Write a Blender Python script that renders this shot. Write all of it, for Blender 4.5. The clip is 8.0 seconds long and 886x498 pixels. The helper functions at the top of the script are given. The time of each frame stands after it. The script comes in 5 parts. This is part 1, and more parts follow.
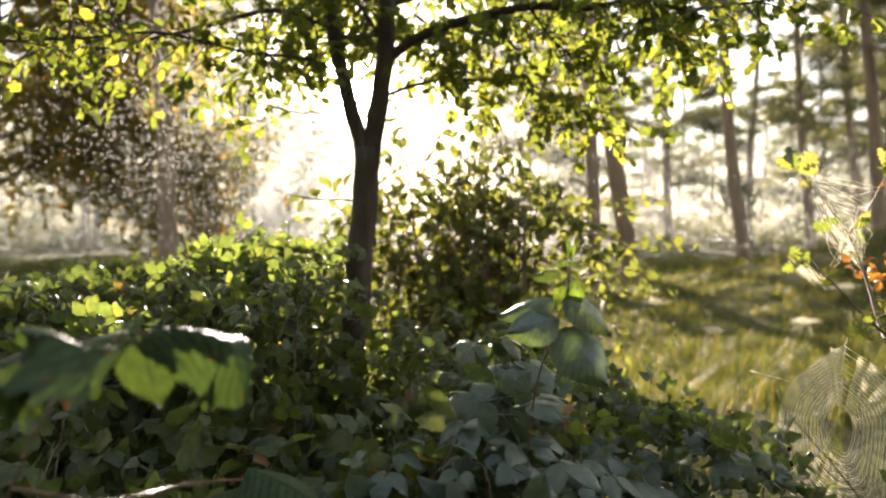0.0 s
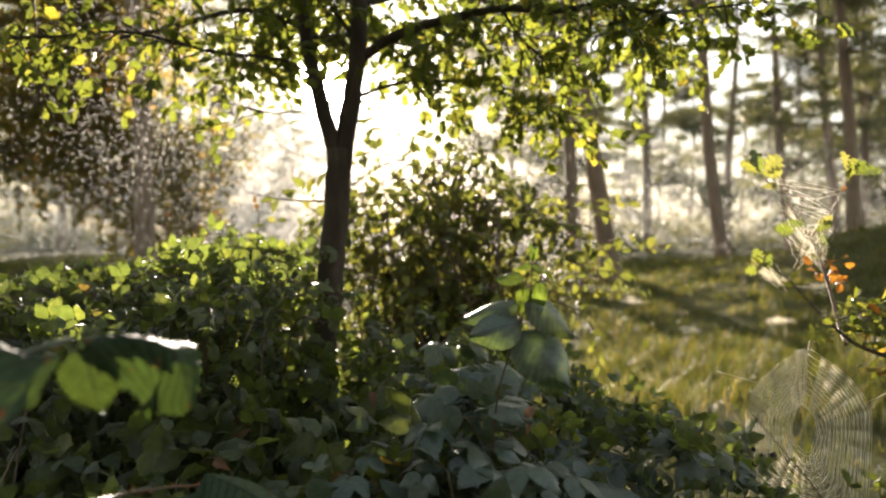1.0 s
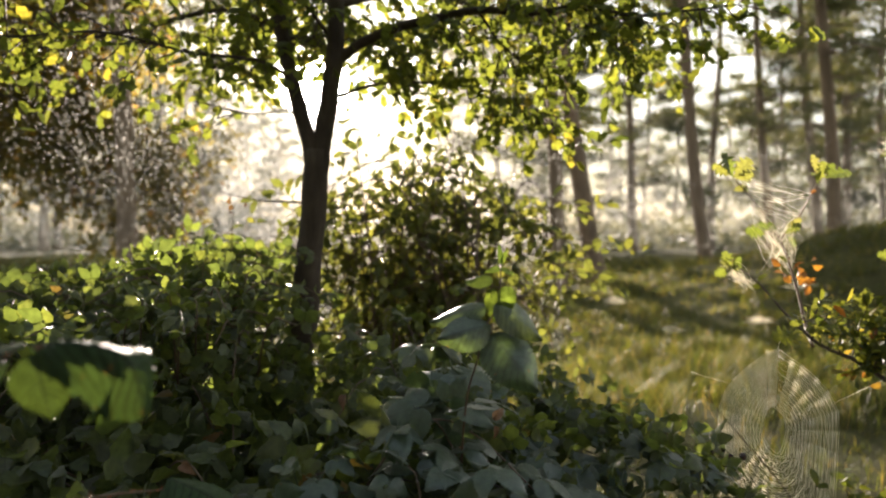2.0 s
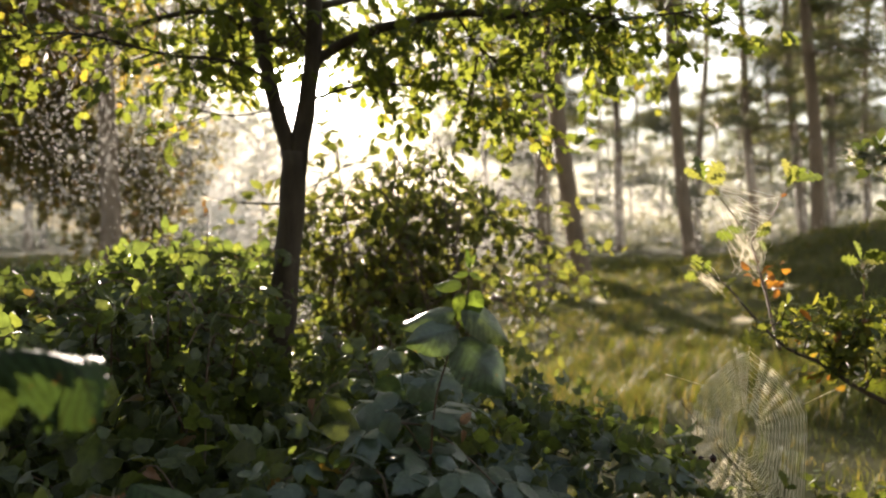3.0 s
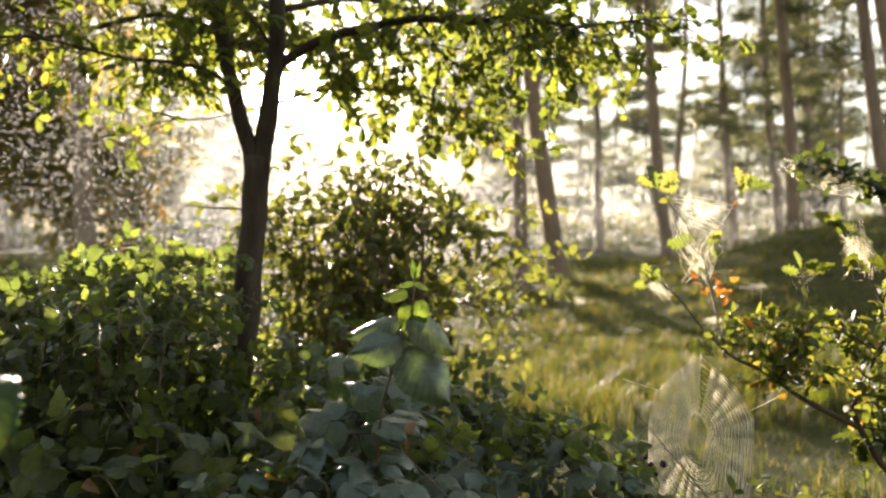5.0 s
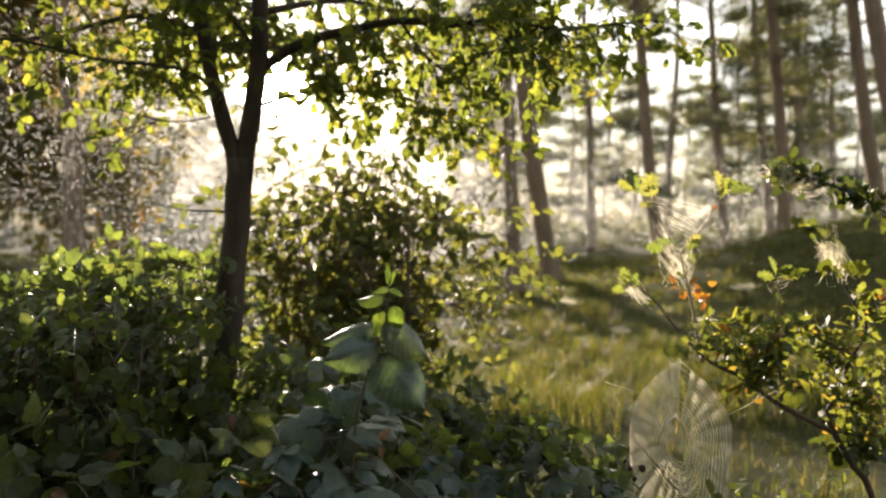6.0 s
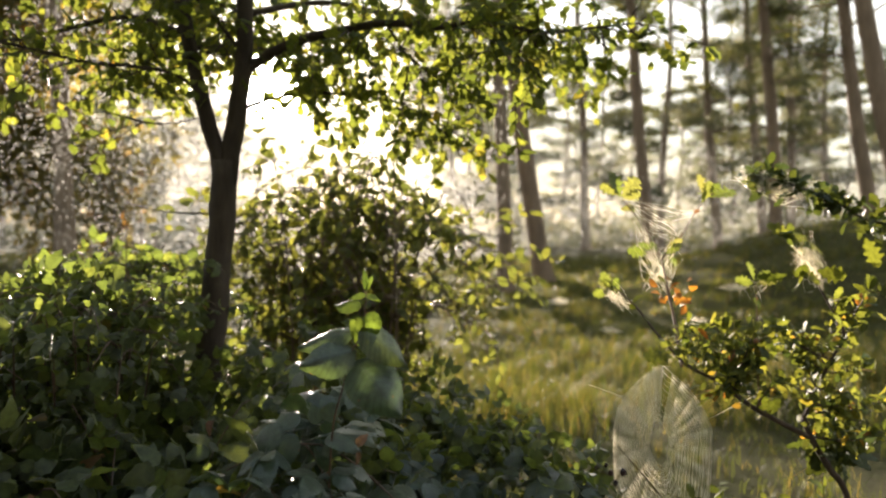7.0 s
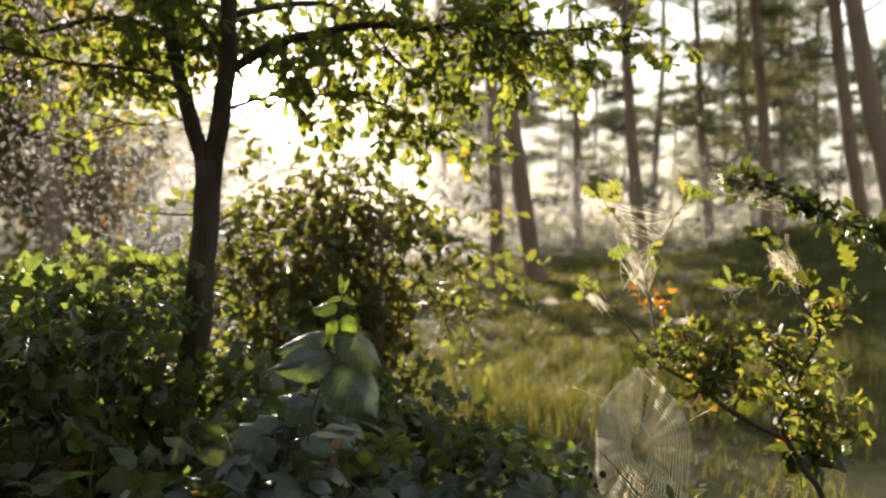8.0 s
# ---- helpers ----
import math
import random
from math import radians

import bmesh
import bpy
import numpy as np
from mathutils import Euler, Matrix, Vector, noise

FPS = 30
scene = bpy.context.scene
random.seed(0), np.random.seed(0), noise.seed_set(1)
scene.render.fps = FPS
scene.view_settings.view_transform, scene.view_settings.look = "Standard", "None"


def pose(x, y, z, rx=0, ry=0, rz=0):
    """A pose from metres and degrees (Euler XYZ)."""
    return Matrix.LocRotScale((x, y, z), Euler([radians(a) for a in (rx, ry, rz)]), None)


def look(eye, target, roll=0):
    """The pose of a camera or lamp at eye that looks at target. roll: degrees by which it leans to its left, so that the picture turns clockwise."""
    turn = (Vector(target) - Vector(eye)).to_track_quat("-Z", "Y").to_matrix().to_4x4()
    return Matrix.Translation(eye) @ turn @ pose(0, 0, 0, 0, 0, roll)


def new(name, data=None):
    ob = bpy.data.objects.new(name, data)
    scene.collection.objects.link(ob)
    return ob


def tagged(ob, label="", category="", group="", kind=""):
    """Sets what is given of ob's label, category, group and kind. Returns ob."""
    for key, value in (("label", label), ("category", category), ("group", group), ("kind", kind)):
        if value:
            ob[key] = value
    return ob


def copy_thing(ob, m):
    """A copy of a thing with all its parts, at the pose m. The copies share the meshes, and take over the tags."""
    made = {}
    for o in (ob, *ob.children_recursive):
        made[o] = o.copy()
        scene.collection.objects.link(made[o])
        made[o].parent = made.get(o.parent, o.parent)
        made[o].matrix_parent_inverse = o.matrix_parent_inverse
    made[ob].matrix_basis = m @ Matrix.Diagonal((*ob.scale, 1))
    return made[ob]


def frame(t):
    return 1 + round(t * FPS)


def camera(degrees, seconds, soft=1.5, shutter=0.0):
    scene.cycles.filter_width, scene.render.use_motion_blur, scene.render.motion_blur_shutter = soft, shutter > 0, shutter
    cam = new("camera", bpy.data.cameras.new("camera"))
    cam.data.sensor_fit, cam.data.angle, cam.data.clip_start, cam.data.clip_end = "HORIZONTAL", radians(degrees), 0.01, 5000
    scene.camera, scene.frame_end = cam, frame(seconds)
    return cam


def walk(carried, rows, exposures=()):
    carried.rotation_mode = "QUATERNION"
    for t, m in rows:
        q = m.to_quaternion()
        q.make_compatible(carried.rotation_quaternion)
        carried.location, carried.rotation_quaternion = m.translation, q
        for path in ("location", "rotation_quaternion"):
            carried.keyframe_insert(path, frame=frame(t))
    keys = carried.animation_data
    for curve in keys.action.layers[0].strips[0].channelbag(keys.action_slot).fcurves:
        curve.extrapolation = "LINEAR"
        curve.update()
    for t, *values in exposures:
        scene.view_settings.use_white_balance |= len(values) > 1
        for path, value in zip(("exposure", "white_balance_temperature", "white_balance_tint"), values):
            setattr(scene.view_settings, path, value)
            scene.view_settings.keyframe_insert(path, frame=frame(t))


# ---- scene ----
cam = camera(61.7, 8.0, soft=2.2)
cam.data.dof.use_dof = True
cam.data.dof.focus_distance = 2.0
cam.data.dof.aperture_fstop = 2.2
METRES, EYE, TILT, LEAN, TURN = 0.35, 1.3, -1.0, 0.0, 0.0
ROWS = [
    (0.0, 0.0, 0.0, 0.0, 0.0, 0.0, -0.0),
    (0.5, 0.0584, 0.0028, 0.0105, -0.67, -0.04, -0.02),
    (1.0, 0.1237, -0.0004, 0.0225, -1.36, -0.04, -0.03),
    (1.5, 0.1776, -0.005, 0.0326, -1.92, -0.06, -0.05),
    (3.0, 0.3688, -0.0327, 0.078, -3.25, -0.12, -0.06),
    (3.5, 0.4342, -0.046, 0.0967, -3.64, -0.15, -0.08),
    (4.0, 0.4973, -0.0583, 0.1122, -3.98, -0.16, -0.08),
    (4.5, 0.5519, -0.0701, 0.1314, -4.29, -0.18, -0.12),
    (6.0, 0.7309, -0.0707, 0.1974, -5.06, -0.29, -0.12),
    (6.5, 0.7879, -0.0704, 0.218, -5.27, -0.31, -0.13),
    (7.0, 0.8421, -0.0692, 0.2357, -5.48, -0.33, -0.15),
    (7.5, 0.8989, -0.0709, 0.2486, -5.74, -0.33, -0.16),
    (8.0, 0.9571, -0.0757, 0.2579, -5.94, -0.35, -0.18),
]
EXPOSURES = [(0.0, 3.15), (0.6, 2.95), (1.6, 2.65), (3.6, 2.6), (4.0, 2.85), (4.7, 3.1), (5.8, 2.75), (6.4, 2.55), (7.2, 2.75), (8.0, 2.55)]
walk(cam, [(t, pose(0, 0, EYE, TILT, LEAN, TURN) @ pose(METRES * x, METRES * y, METRES * z, 90 + pitch, roll, yaw)) for t, x, y, z, yaw, pitch, roll in ROWS], EXPOSURES)

# ---- world and sun ----
SUN_AZ, SUN_EL = -7.5, 11.0          # degrees: left of straight ahead, above the horizon
sun_dir = Vector((math.sin(radians(SUN_AZ)) * math.cos(radians(SUN_EL)),
                  math.cos(radians(SUN_AZ)) * math.cos(radians(SUN_EL)), math.sin(radians(SUN_EL))))


def build_world():
    w = bpy.data.worlds.new("morning_sky")
    scene.world = w
    w.use_nodes = True
    nt = w.node_tree
    nt.nodes.clear()
    N, K = nt.nodes.new, nt.links.new
    out = N("ShaderNodeOutputWorld")
    sky = N("ShaderNodeTexSky")
    sky.sky_type = "NISHITA"
    sky.sun_disc = False
    sky.sun_elevation = radians(SUN_EL)
    sky.sun_rotation = radians(SUN_AZ)
    sky.air_density, sky.dust_density, sky.ozone_density = 1.0, 1.0, 1.0
    b_sky = N("ShaderNodeBackground")
    b_sky.inputs[1].default_value = 0.007
    K(sky.outputs[0], b_sky.inputs[0])
    tc = N("ShaderNodeTexCoord")
    # the sun's glow in the morning mist: a tight bright core and a wide soft aureole
    dot = N("ShaderNodeVectorMath")
    dot.operation = "DOT_PRODUCT"
    dot.inputs[1].default_value = sun_dir
    norm = N("ShaderNodeVectorMath")
    norm.operation = "NORMALIZE"
    K(tc.outputs["Generated"], norm.inputs[0])
    K(norm.outputs[0], dot.inputs[0])
    shader = b_sky
    for power, strength, colour in ((3000, 60.0, (1.0, 0.95, 0.84)), (800, 0.4, (1.0, 0.95, 0.84)), (220, 0.06, (1.0, 0.92, 0.78)), (50, 0.03, (1.0, 0.92, 0.78))):
        mx = N("ShaderNodeMath")
        mx.operation = "MAXIMUM"
        mx.inputs[1].default_value = 0.0
        K(dot.outputs["Value"], mx.inputs[0])
        pw = N("ShaderNodeMath")
        pw.operation = "POWER"
        pw.inputs[1].default_value = power
        K(mx.outputs[0], pw.inputs[0])
        mul = N("ShaderNodeMath")
        mul.operation = "MULTIPLY"
        mul.inputs[1].default_value = strength
        K(pw.outputs[0], mul.inputs[0])
        bg = N("ShaderNodeBackground")
        bg.inputs[0].default_value = (*colour, 1)
        K(mul.outputs[0], bg.inputs[1])
        add = N("ShaderNodeAddShader")
        K(shader.outputs[0], add.inputs[0])
        K(bg.outputs[0], add.inputs[1])
        shader = add
    # white mist that lies low over the land all round, fading upwards
    sep = N("ShaderNodeSeparateXYZ")
    K(norm.outputs[0], sep.inputs[0])
    ramp = N("ShaderNodeValToRGB")
    e = ramp.color_ramp.elements
    e[0].position, e[0].color = 0.0, (0.24, 0.22, 0.18, 1)
    e[1].position, e[1].color = 1.0, (0.29, 0.34, 0.41, 1)
    for p, c in ((0.5, (0.24, 0.22, 0.18, 1)), (0.53, (0.25, 0.23, 0.185, 1)), (0.56, (0.50, 0.47, 0.39, 1)), (0.60, (0.85, 0.82, 0.74, 1)), (0.66, (1.0, 0.98, 0.92, 1)), (0.8, (0.38, 0.41, 0.44, 1))):
        el = e.new(p)
        el.color = c
    mp = N("ShaderNodeMapRange")
    mp.inputs[1].default_value, mp.inputs[2].default_value = -1.0, 1.0
    K(sep.outputs[2], mp.inputs[0])
    K(mp.outputs[0], ramp.inputs[0])
    b_mist = N("ShaderNodeBackground")
    K(ramp.outputs[0], b_mist.inputs[0])
    b_mist.inputs[1].default_value = 0.34
    add = N("ShaderNodeAddShader")
    K(shader.outputs[0], add.inputs[0])
    K(b_mist.outputs[0], add.inputs[1])
    K(add.outputs[0], out.inputs[0])


build_world()
sun = new("sun", bpy.data.lights.new("sun", "SUN"))
sun.data.energy = 5.0
sun.data.angle = radians(0.6)
sun.data.color = (1.0, 0.845, 0.71)
sun.matrix_world = look(sun_dir * 50, (0, 0, 0))


# ---- materials ----
def mat_nodes(name):
    m = bpy.data.materials.new(name)
    m.use_nodes = True
    nt = m.node_tree
    nt.nodes.clear()
    out = nt.nodes.new("ShaderNodeOutputMaterial")
    return m, nt.nodes.new, nt.links.new, out


def ramp_node(N, stops):
    r = N("ShaderNodeValToRGB")
    e = r.color_ramp.elements
    while len(e) < len(stops):
        e.new(0.5)
    for el, (p, c) in zip(e, stops):
        el.position, el.color = p, (*c, 1)
    return r


def leaf_material(name, stops, through_gain=1.6, share=0.5, rough=0.42, per_object=False, veins=0.0, spots=0.0, gloss=0.5, dew=0.0):
    """A leaf: waxy skin over tissue that lets light through. stops: the colours that single leaves vary over."""
    m, N, K, out = mat_nodes(name)
    if per_object:
        rnd = N("ShaderNodeObjectInfo").outputs["Random"]
    else:
        rnd = N("ShaderNodeNewGeometry").outputs["Random Per Island"]
    r = ramp_node(N, stops)
    K(rnd, r.inputs[0])
    tc = N("ShaderNodeTexCoord")
    noise_n = N("ShaderNodeTexNoise")
    noise_n.inputs["Scale"].default_value = 60.0
    noise_n.inputs["Detail"].default_value = 4.0
    K(tc.outputs["Object"], noise_n.inputs["Vector"])
    var = N("ShaderNodeMapRange")
    var.inputs[1].default_value, var.inputs[2].default_value = 0.3, 0.7
    var.inputs[3].default_value, var.inputs[4].default_value = 0.72, 1.25
    K(noise_n.outputs[0], var.inputs[0])
    mul = N("ShaderNodeVectorMath")
    mul.operation = "SCALE"
    K(r.outputs[0], mul.inputs[0])
    K(var.outputs[0], mul.inputs["Scale"])
    colour = mul.outputs[0]
    if spots:
        sp = N("ShaderNodeTexNoise")
        sp.inputs["Scale"].default_value = 34.0
        K(tc.outputs["Object"], sp.inputs["Vector"])
        lim = N("ShaderNodeMapRange")
        lim.inputs[1].default_value, lim.inputs[2].default_value = 0.70 - spots * 0.1, 0.76 - spots * 0.1
        K(sp.outputs[0], lim.inputs[0])
        mix = N("ShaderNodeMix")
        mix.data_type = "RGBA"
        K(lim.outputs[0], mix.inputs[0])
        K(colour, mix.inputs[6])
        mix.inputs[7].default_value = (0.16, 0.06, 0.02, 1)
        colour = mix.outputs[2]
    bump = N("ShaderNodeBump")
    bump.inputs["Strength"].default_value = 0.6
    bump.inputs["Distance"].default_value = 0.003
    K(noise_n.outputs[0], bump.inputs["Height"])
    if veins:
        uv = N("ShaderNodeUVMap")
        uv.uv_map = "leaf"
        sep = N("ShaderNodeSeparateXYZ")
        K(uv.outputs[0], sep.inputs[0])
        av = N("ShaderNodeMath")
        av.operation = "ABSOLUTE"
        K(sep.outputs[1], av.inputs[0])
        ph = N("ShaderNodeMath")
        ph.operation = "MULTIPLY_ADD"
        ph.inputs[1].default_value = -2.4
        K(av.outputs[0], ph.inputs[0])
        u9 = N("ShaderNodeMath")
        u9.operation = "MULTIPLY"
        u9.inputs[1].default_value = 10.0
        K(sep.outputs[0], u9.inputs[0])
        K(u9.outputs[0], ph.inputs[2])
        ping = N("ShaderNodeMath")
        ping.operation = "PINGPONG"
        ping.inputs[1].default_value = 0.5
        K(ph.outputs[0], ping.inputs[0])
        low = N("ShaderNodeMath")
        low.operation = "MINIMUM"
        K(ping.outputs[0], low.inputs[0])
        av2 = N("ShaderNodeMath")
        av2.operation = "MULTIPLY"
        av2.inputs[1].default_value = 2.2
        K(av.outputs[0], av2.inputs[0])
        K(av2.outputs[0], low.inputs[1])
        vr = N("ShaderNodeMapRange")
        vr.inputs[1].default_value, vr.inputs[2].default_value = 0.02, 0.15
        vr.inputs[3].default_value, vr.inputs[4].default_value = 1.0, 0.0
        K(low.outputs[0], vr.inputs[0])
        mix = N("ShaderNodeMix")
        mix.data_type = "RGBA"
        K(vr.outputs[0], mix.inputs[0])
        K(colour, mix.inputs[6])
        lift = N("ShaderNodeVectorMath")
        lift.operation = "MULTIPLY_ADD"
        K(colour, lift.inputs[0])
        lift.inputs[1].default_value = (1 - veins, 1 - veins, 1 - 0.8 * veins)
        lift.inputs[2].default_value = (0.008, 0.010, 0.004)
        K(lift.outputs[0], mix.inputs[7])
        colour = mix.outputs[2]
    p = N("ShaderNodeBsdfPrincipled")
    p.inputs["Roughness"].default_value = rough
    p.inputs["Specular IOR Level"].default_value = gloss
    p.inputs["Sheen Weight"].default_value = dew
    p.inputs["Sheen Roughness"].default_value = 0.45
    K(colour, p.inputs["Base Color"])
    K(bump.outputs[0], p.inputs["Normal"])
    t = N("ShaderNodeBsdfTranslucent")
    gain = N("ShaderNodeVectorMath")
    gain.operation = "MULTIPLY"
    K(colour, gain.inputs[0])
    gain.inputs[1].default_value = (through_gain * 1.1, through_gain, through_gain * 0.36)
    K(gain.outputs[0], t.inputs[0])
    mixs = N("ShaderNodeMixShader")
    mixs.inputs[0].default_value = share
    K(p.outputs[0], mixs.inputs[1])
    K(t.outputs[0], mixs.inputs[2])
    K(mixs.outputs[0], out.inputs[0])
    return m


def rough_material(name, stops, scale=8.0, rough=0.85, bump=0.5, dist=0.01, stretch=(1, 1, 1), patches=1.2, gloss=0.3):
    """Bark, soil and the like: colour by two sizes of noise, with relief."""
    m, N, K, out = mat_nodes(name)
    tc = N("ShaderNodeTexCoord")
    mp = N("ShaderNodeMapping")
    mp.inputs["Scale"].default_value = stretch
    K(tc.outputs["Object"], mp.inputs[0])
    a = N("ShaderNodeTexNoise")
    a.inputs["Scale"].default_value = scale
    a.inputs["Detail"].default_value = 7.0
    a.inputs["Roughness"].default_value = 0.65
    K(mp.outputs[0], a.inputs["Vector"])
    b = N("ShaderNodeTexNoise")
    b.inputs["Scale"].default_value = patches
    b.inputs["Detail"].default_value = 3.0
    K(tc.outputs["Object"], b.inputs["Vector"])
    mixv = N("ShaderNodeMath")
    mixv.operation = "MULTIPLY_ADD"
    mixv.inputs[1].default_value = 0.55
    K(a.outputs[0], mixv.inputs[0])
    half = N("ShaderNodeMath")
    half.operation = "MULTIPLY"
    half.inputs[1].default_value = 0.45
    K(b.outputs[0], half.inputs[0])
    K(half.outputs[0], mixv.inputs[2])
    r = ramp_node(N, stops)
    K(mixv.outputs[0], r.inputs[0])
    p = N("ShaderNodeBsdfPrincipled")
    p.inputs["Roughness"].default_value = rough
    p.inputs["Specular IOR Level"].default_value = gloss
    K(r.outputs[0], p.inputs["Base Color"])
    bp = N("ShaderNodeBump")
    bp.inputs["Strength"].default_value = bump
    bp.inputs["Distance"].default_value = dist
    K(a.outputs[0], bp.inputs["Height"])
    K(bp.outputs[0], p.inputs["Normal"])
    K(p.outputs[0], out.inputs[0])
    return m


M_BRAMBLE = leaf_material("bramble_leaf", [(0.0, (0.029, 0.037, 0.018)), (0.45, (0.037, 0.054, 0.024)), (0.8, (0.055, 0.074, 0.028)), (0.99, (0.07, 0.085, 0.033)), (1.0, (0.13, 0.07, 0.03))], 3.3, 0.44, 0.46, gloss=0.42, dew=0.18)
M_BRAMBLE_PART = leaf_material("bramble_leaf_veined", [(0.0, (0.035, 0.062, 0.045)), (0.5, (0.046, 0.075, 0.049)), (0.85, (0.058, 0.08, 0.035)), (1.0, (0.075, 0.088, 0.033))], 2.0, 0.28, 0.40, per_object=True, veins=0.45, spots=0.2, gloss=0.65, dew=0.2)
M_NEAR_LEAF = leaf_material("near_bramble_leaf", [(0.0, (0.034, 0.062, 0.026)), (1.0, (0.046, 0.074, 0.028))], 0.8, 0.36, 0.55, per_object=True, veins=0.75, spots=0.5, gloss=0.16)
M_YOUNG_LEAF = leaf_material("young_bramble_leaf", [(0.0, (0.06, 0.10, 0.028)), (1.0, (0.09, 0.13, 0.035))], 1.7, 0.5, 0.5, per_object=True, veins=0.4, gloss=0.3)
M_OAK = leaf_material("oak_leaf", [(0.0, (0.05, 0.068, 0.025)), (0.5, (0.074, 0.094, 0.03)), (0.94, (0.11, 0.125, 0.036)), (1.0, (0.17, 0.15, 0.04))], 2.0, 0.55, 0.55, gloss=0.3)
M_OAK_PART = leaf_material("oak_leaf_veined", [(0.0, (0.055, 0.076, 0.026)), (0.6, (0.08, 0.105, 0.032)), (1.0, (0.115, 0.135, 0.04))], 1.8, 0.55, 0.55, per_object=True, veins=0.45, gloss=0.3)
M_SAPLING = leaf_material("sapling_leaf", [(0.0, (0.06, 0.085, 0.025)), (0.6, (0.11, 0.13, 0.03)), (0.88, (0.13, 0.15, 0.04)), (1.0, (0.19, 0.165, 0.04))], 1.3, 0.46, 0.6, gloss=0.25, per_object=True, veins=0.45, spots=0.35)
M_SAPLING_MASS = leaf_material("sapling_foliage", [(0.0, (0.09, 0.11, 0.038)), (0.6, (0.12, 0.135, 0.042)), (0.9, (0.16, 0.16, 0.045)), (0.97, (0.24, 0.14, 0.04)), (1.0, (0.24, 0.09, 0.03))], 1.6, 0.52, 0.55, gloss=0.3)
M_ORANGE = leaf_material("withered_orange_leaf", [(0.0, (0.20, 0.08, 0.025)), (1.0, (0.32, 0.16, 0.045))], 1.2, 0.45, 0.55, per_object=True, veins=0.45, spots=0.5)
M_WITHERED = leaf_material("withered_brown_leaf", [(0.0, (0.11, 0.06, 0.035)), (1.0, (0.22, 0.13, 0.08))], 0.8, 0.35, 0.65, per_object=True, veins=0.3, spots=0.5, gloss=0.2)
M_SHRUB = leaf_material("shrub_leaf", [(0.0, (0.06, 0.075, 0.032)), (0.6, (0.085, 0.10, 0.04)), (1.0, (0.13, 0.135, 0.05))], 1.7, 0.5, 0.6, gloss=0.15, dew=0.10)
M_AUTUMN = leaf_material("yellowing_leaf", [(0.0, (0.08, 0.075, 0.024)), (0.7, (0.115, 0.10, 0.028)), (0.94, (0.17, 0.12, 0.04)), (1.0, (0.32, 0.16, 0.04))], 2.0, 0.55, 0.7, gloss=0.08)
M_NEEDLE = leaf_material("pine_needles", [(0.0, (0.06, 0.075, 0.03)), (0.6, (0.09, 0.10, 0.04)), (1.0, (0.13, 0.12, 0.045))], 1.4, 0.35, 0.5)
M_GRASS = leaf_material("moor_grass", [(0.0, (0.04, 0.052, 0.019)), (0.5, (0.06, 0.074, 0.026)), (0.85, (0.10, 0.094, 0.04)), (1.0, (0.20, 0.15, 0.08))], 1.7, 0.5, 0.5, gloss=0.1)
M_OAK_BARK = rough_material("oak_bark", [(0.3, (0.02, 0.016, 0.012)), (0.55, (0.055, 0.043, 0.032)), (0.75, (0.10, 0.085, 0.06))], 28, 0.9, 0.9, 0.006, (1, 1, 0.25), 6)
M_PINE_BARK = rough_material("pine_bark", [(0.3, (0.095, 0.07, 0.048)), (0.55, (0.155, 0.115, 0.077)), (0.75, (0.22, 0.165, 0.115))], 9, 0.9, 0.9, 0.02, (1, 1, 0.3), 1.5)
M_CANE = rough_material("bramble_cane", [(0.3, (0.05, 0.036, 0.02)), (0.55, (0.085, 0.05, 0.03)), (0.8, (0.08, 0.085, 0.035))], 30, 0.5, 0.3, 0.002, (1, 1, 1), 5, 0.5)
M_THORN = rough_material("thorn", [(0.3, (0.22, 0.06, 0.03)), (0.7, (0.4, 0.16, 0.06))], 80, 0.5, 0.2, 0.001)
M_TWIG = rough_material("twig_bark", [(0.3, (0.03, 0.022, 0.016)), (0.6, (0.07, 0.05, 0.036)), (0.8, (0.14, 0.11, 0.08))], 60, 0.75, 0.4, 0.002, (1, 1, 0.4), 9)
M_SPRIG = rough_material("young_twig_bark", [(0.3, (0.10, 0.065, 0.042)), (0.6, (0.17, 0.115, 0.075)), (0.8, (0.25, 0.19, 0.13))], 60, 0.6, 0.4, 0.002, (1, 1, 0.4), 9)
M_SOIL = rough_material("mossy_forest_floor", [(0.25, (0.026, 0.021, 0.012)), (0.45, (0.045, 0.044, 0.016)), (0.6, (0.065, 0.062, 0.021)), (0.8, (0.11, 0.086, 0.042))], 5.0, 0.95, 0.8, 0.04, (1, 1, 1), 0.35, 0.05)
M_BERRY = rough_material("blackberry", [(0.3, (0.012, 0.008, 0.012)), (0.7, (0.05, 0.012, 0.015))], 40, 0.25, 0.2, 0.001, (1, 1, 1), 10, 0.6)


def silk_material():
    m, N, K, out = mat_nodes("dewy_silk")
    p = N("ShaderNodeBsdfPrincipled")
    p.inputs["Base Color"].default_value = (0.82, 0.78, 0.68, 1)
    p.inputs["Roughness"].default_value = 0.3
    t = N("ShaderNodeBsdfTranslucent")
    t.inputs[0].default_value = (0.88, 0.84, 0.72, 1)
    mix = N("ShaderNodeMixShader")
    mix.inputs[0].default_value = 0.92
    K(p.outputs[0], mix.inputs[1])
    K(t.outputs[0], mix.inputs[2])
    K(mix.outputs[0], out.inputs[0])
    return m


M_SILK = silk_material()


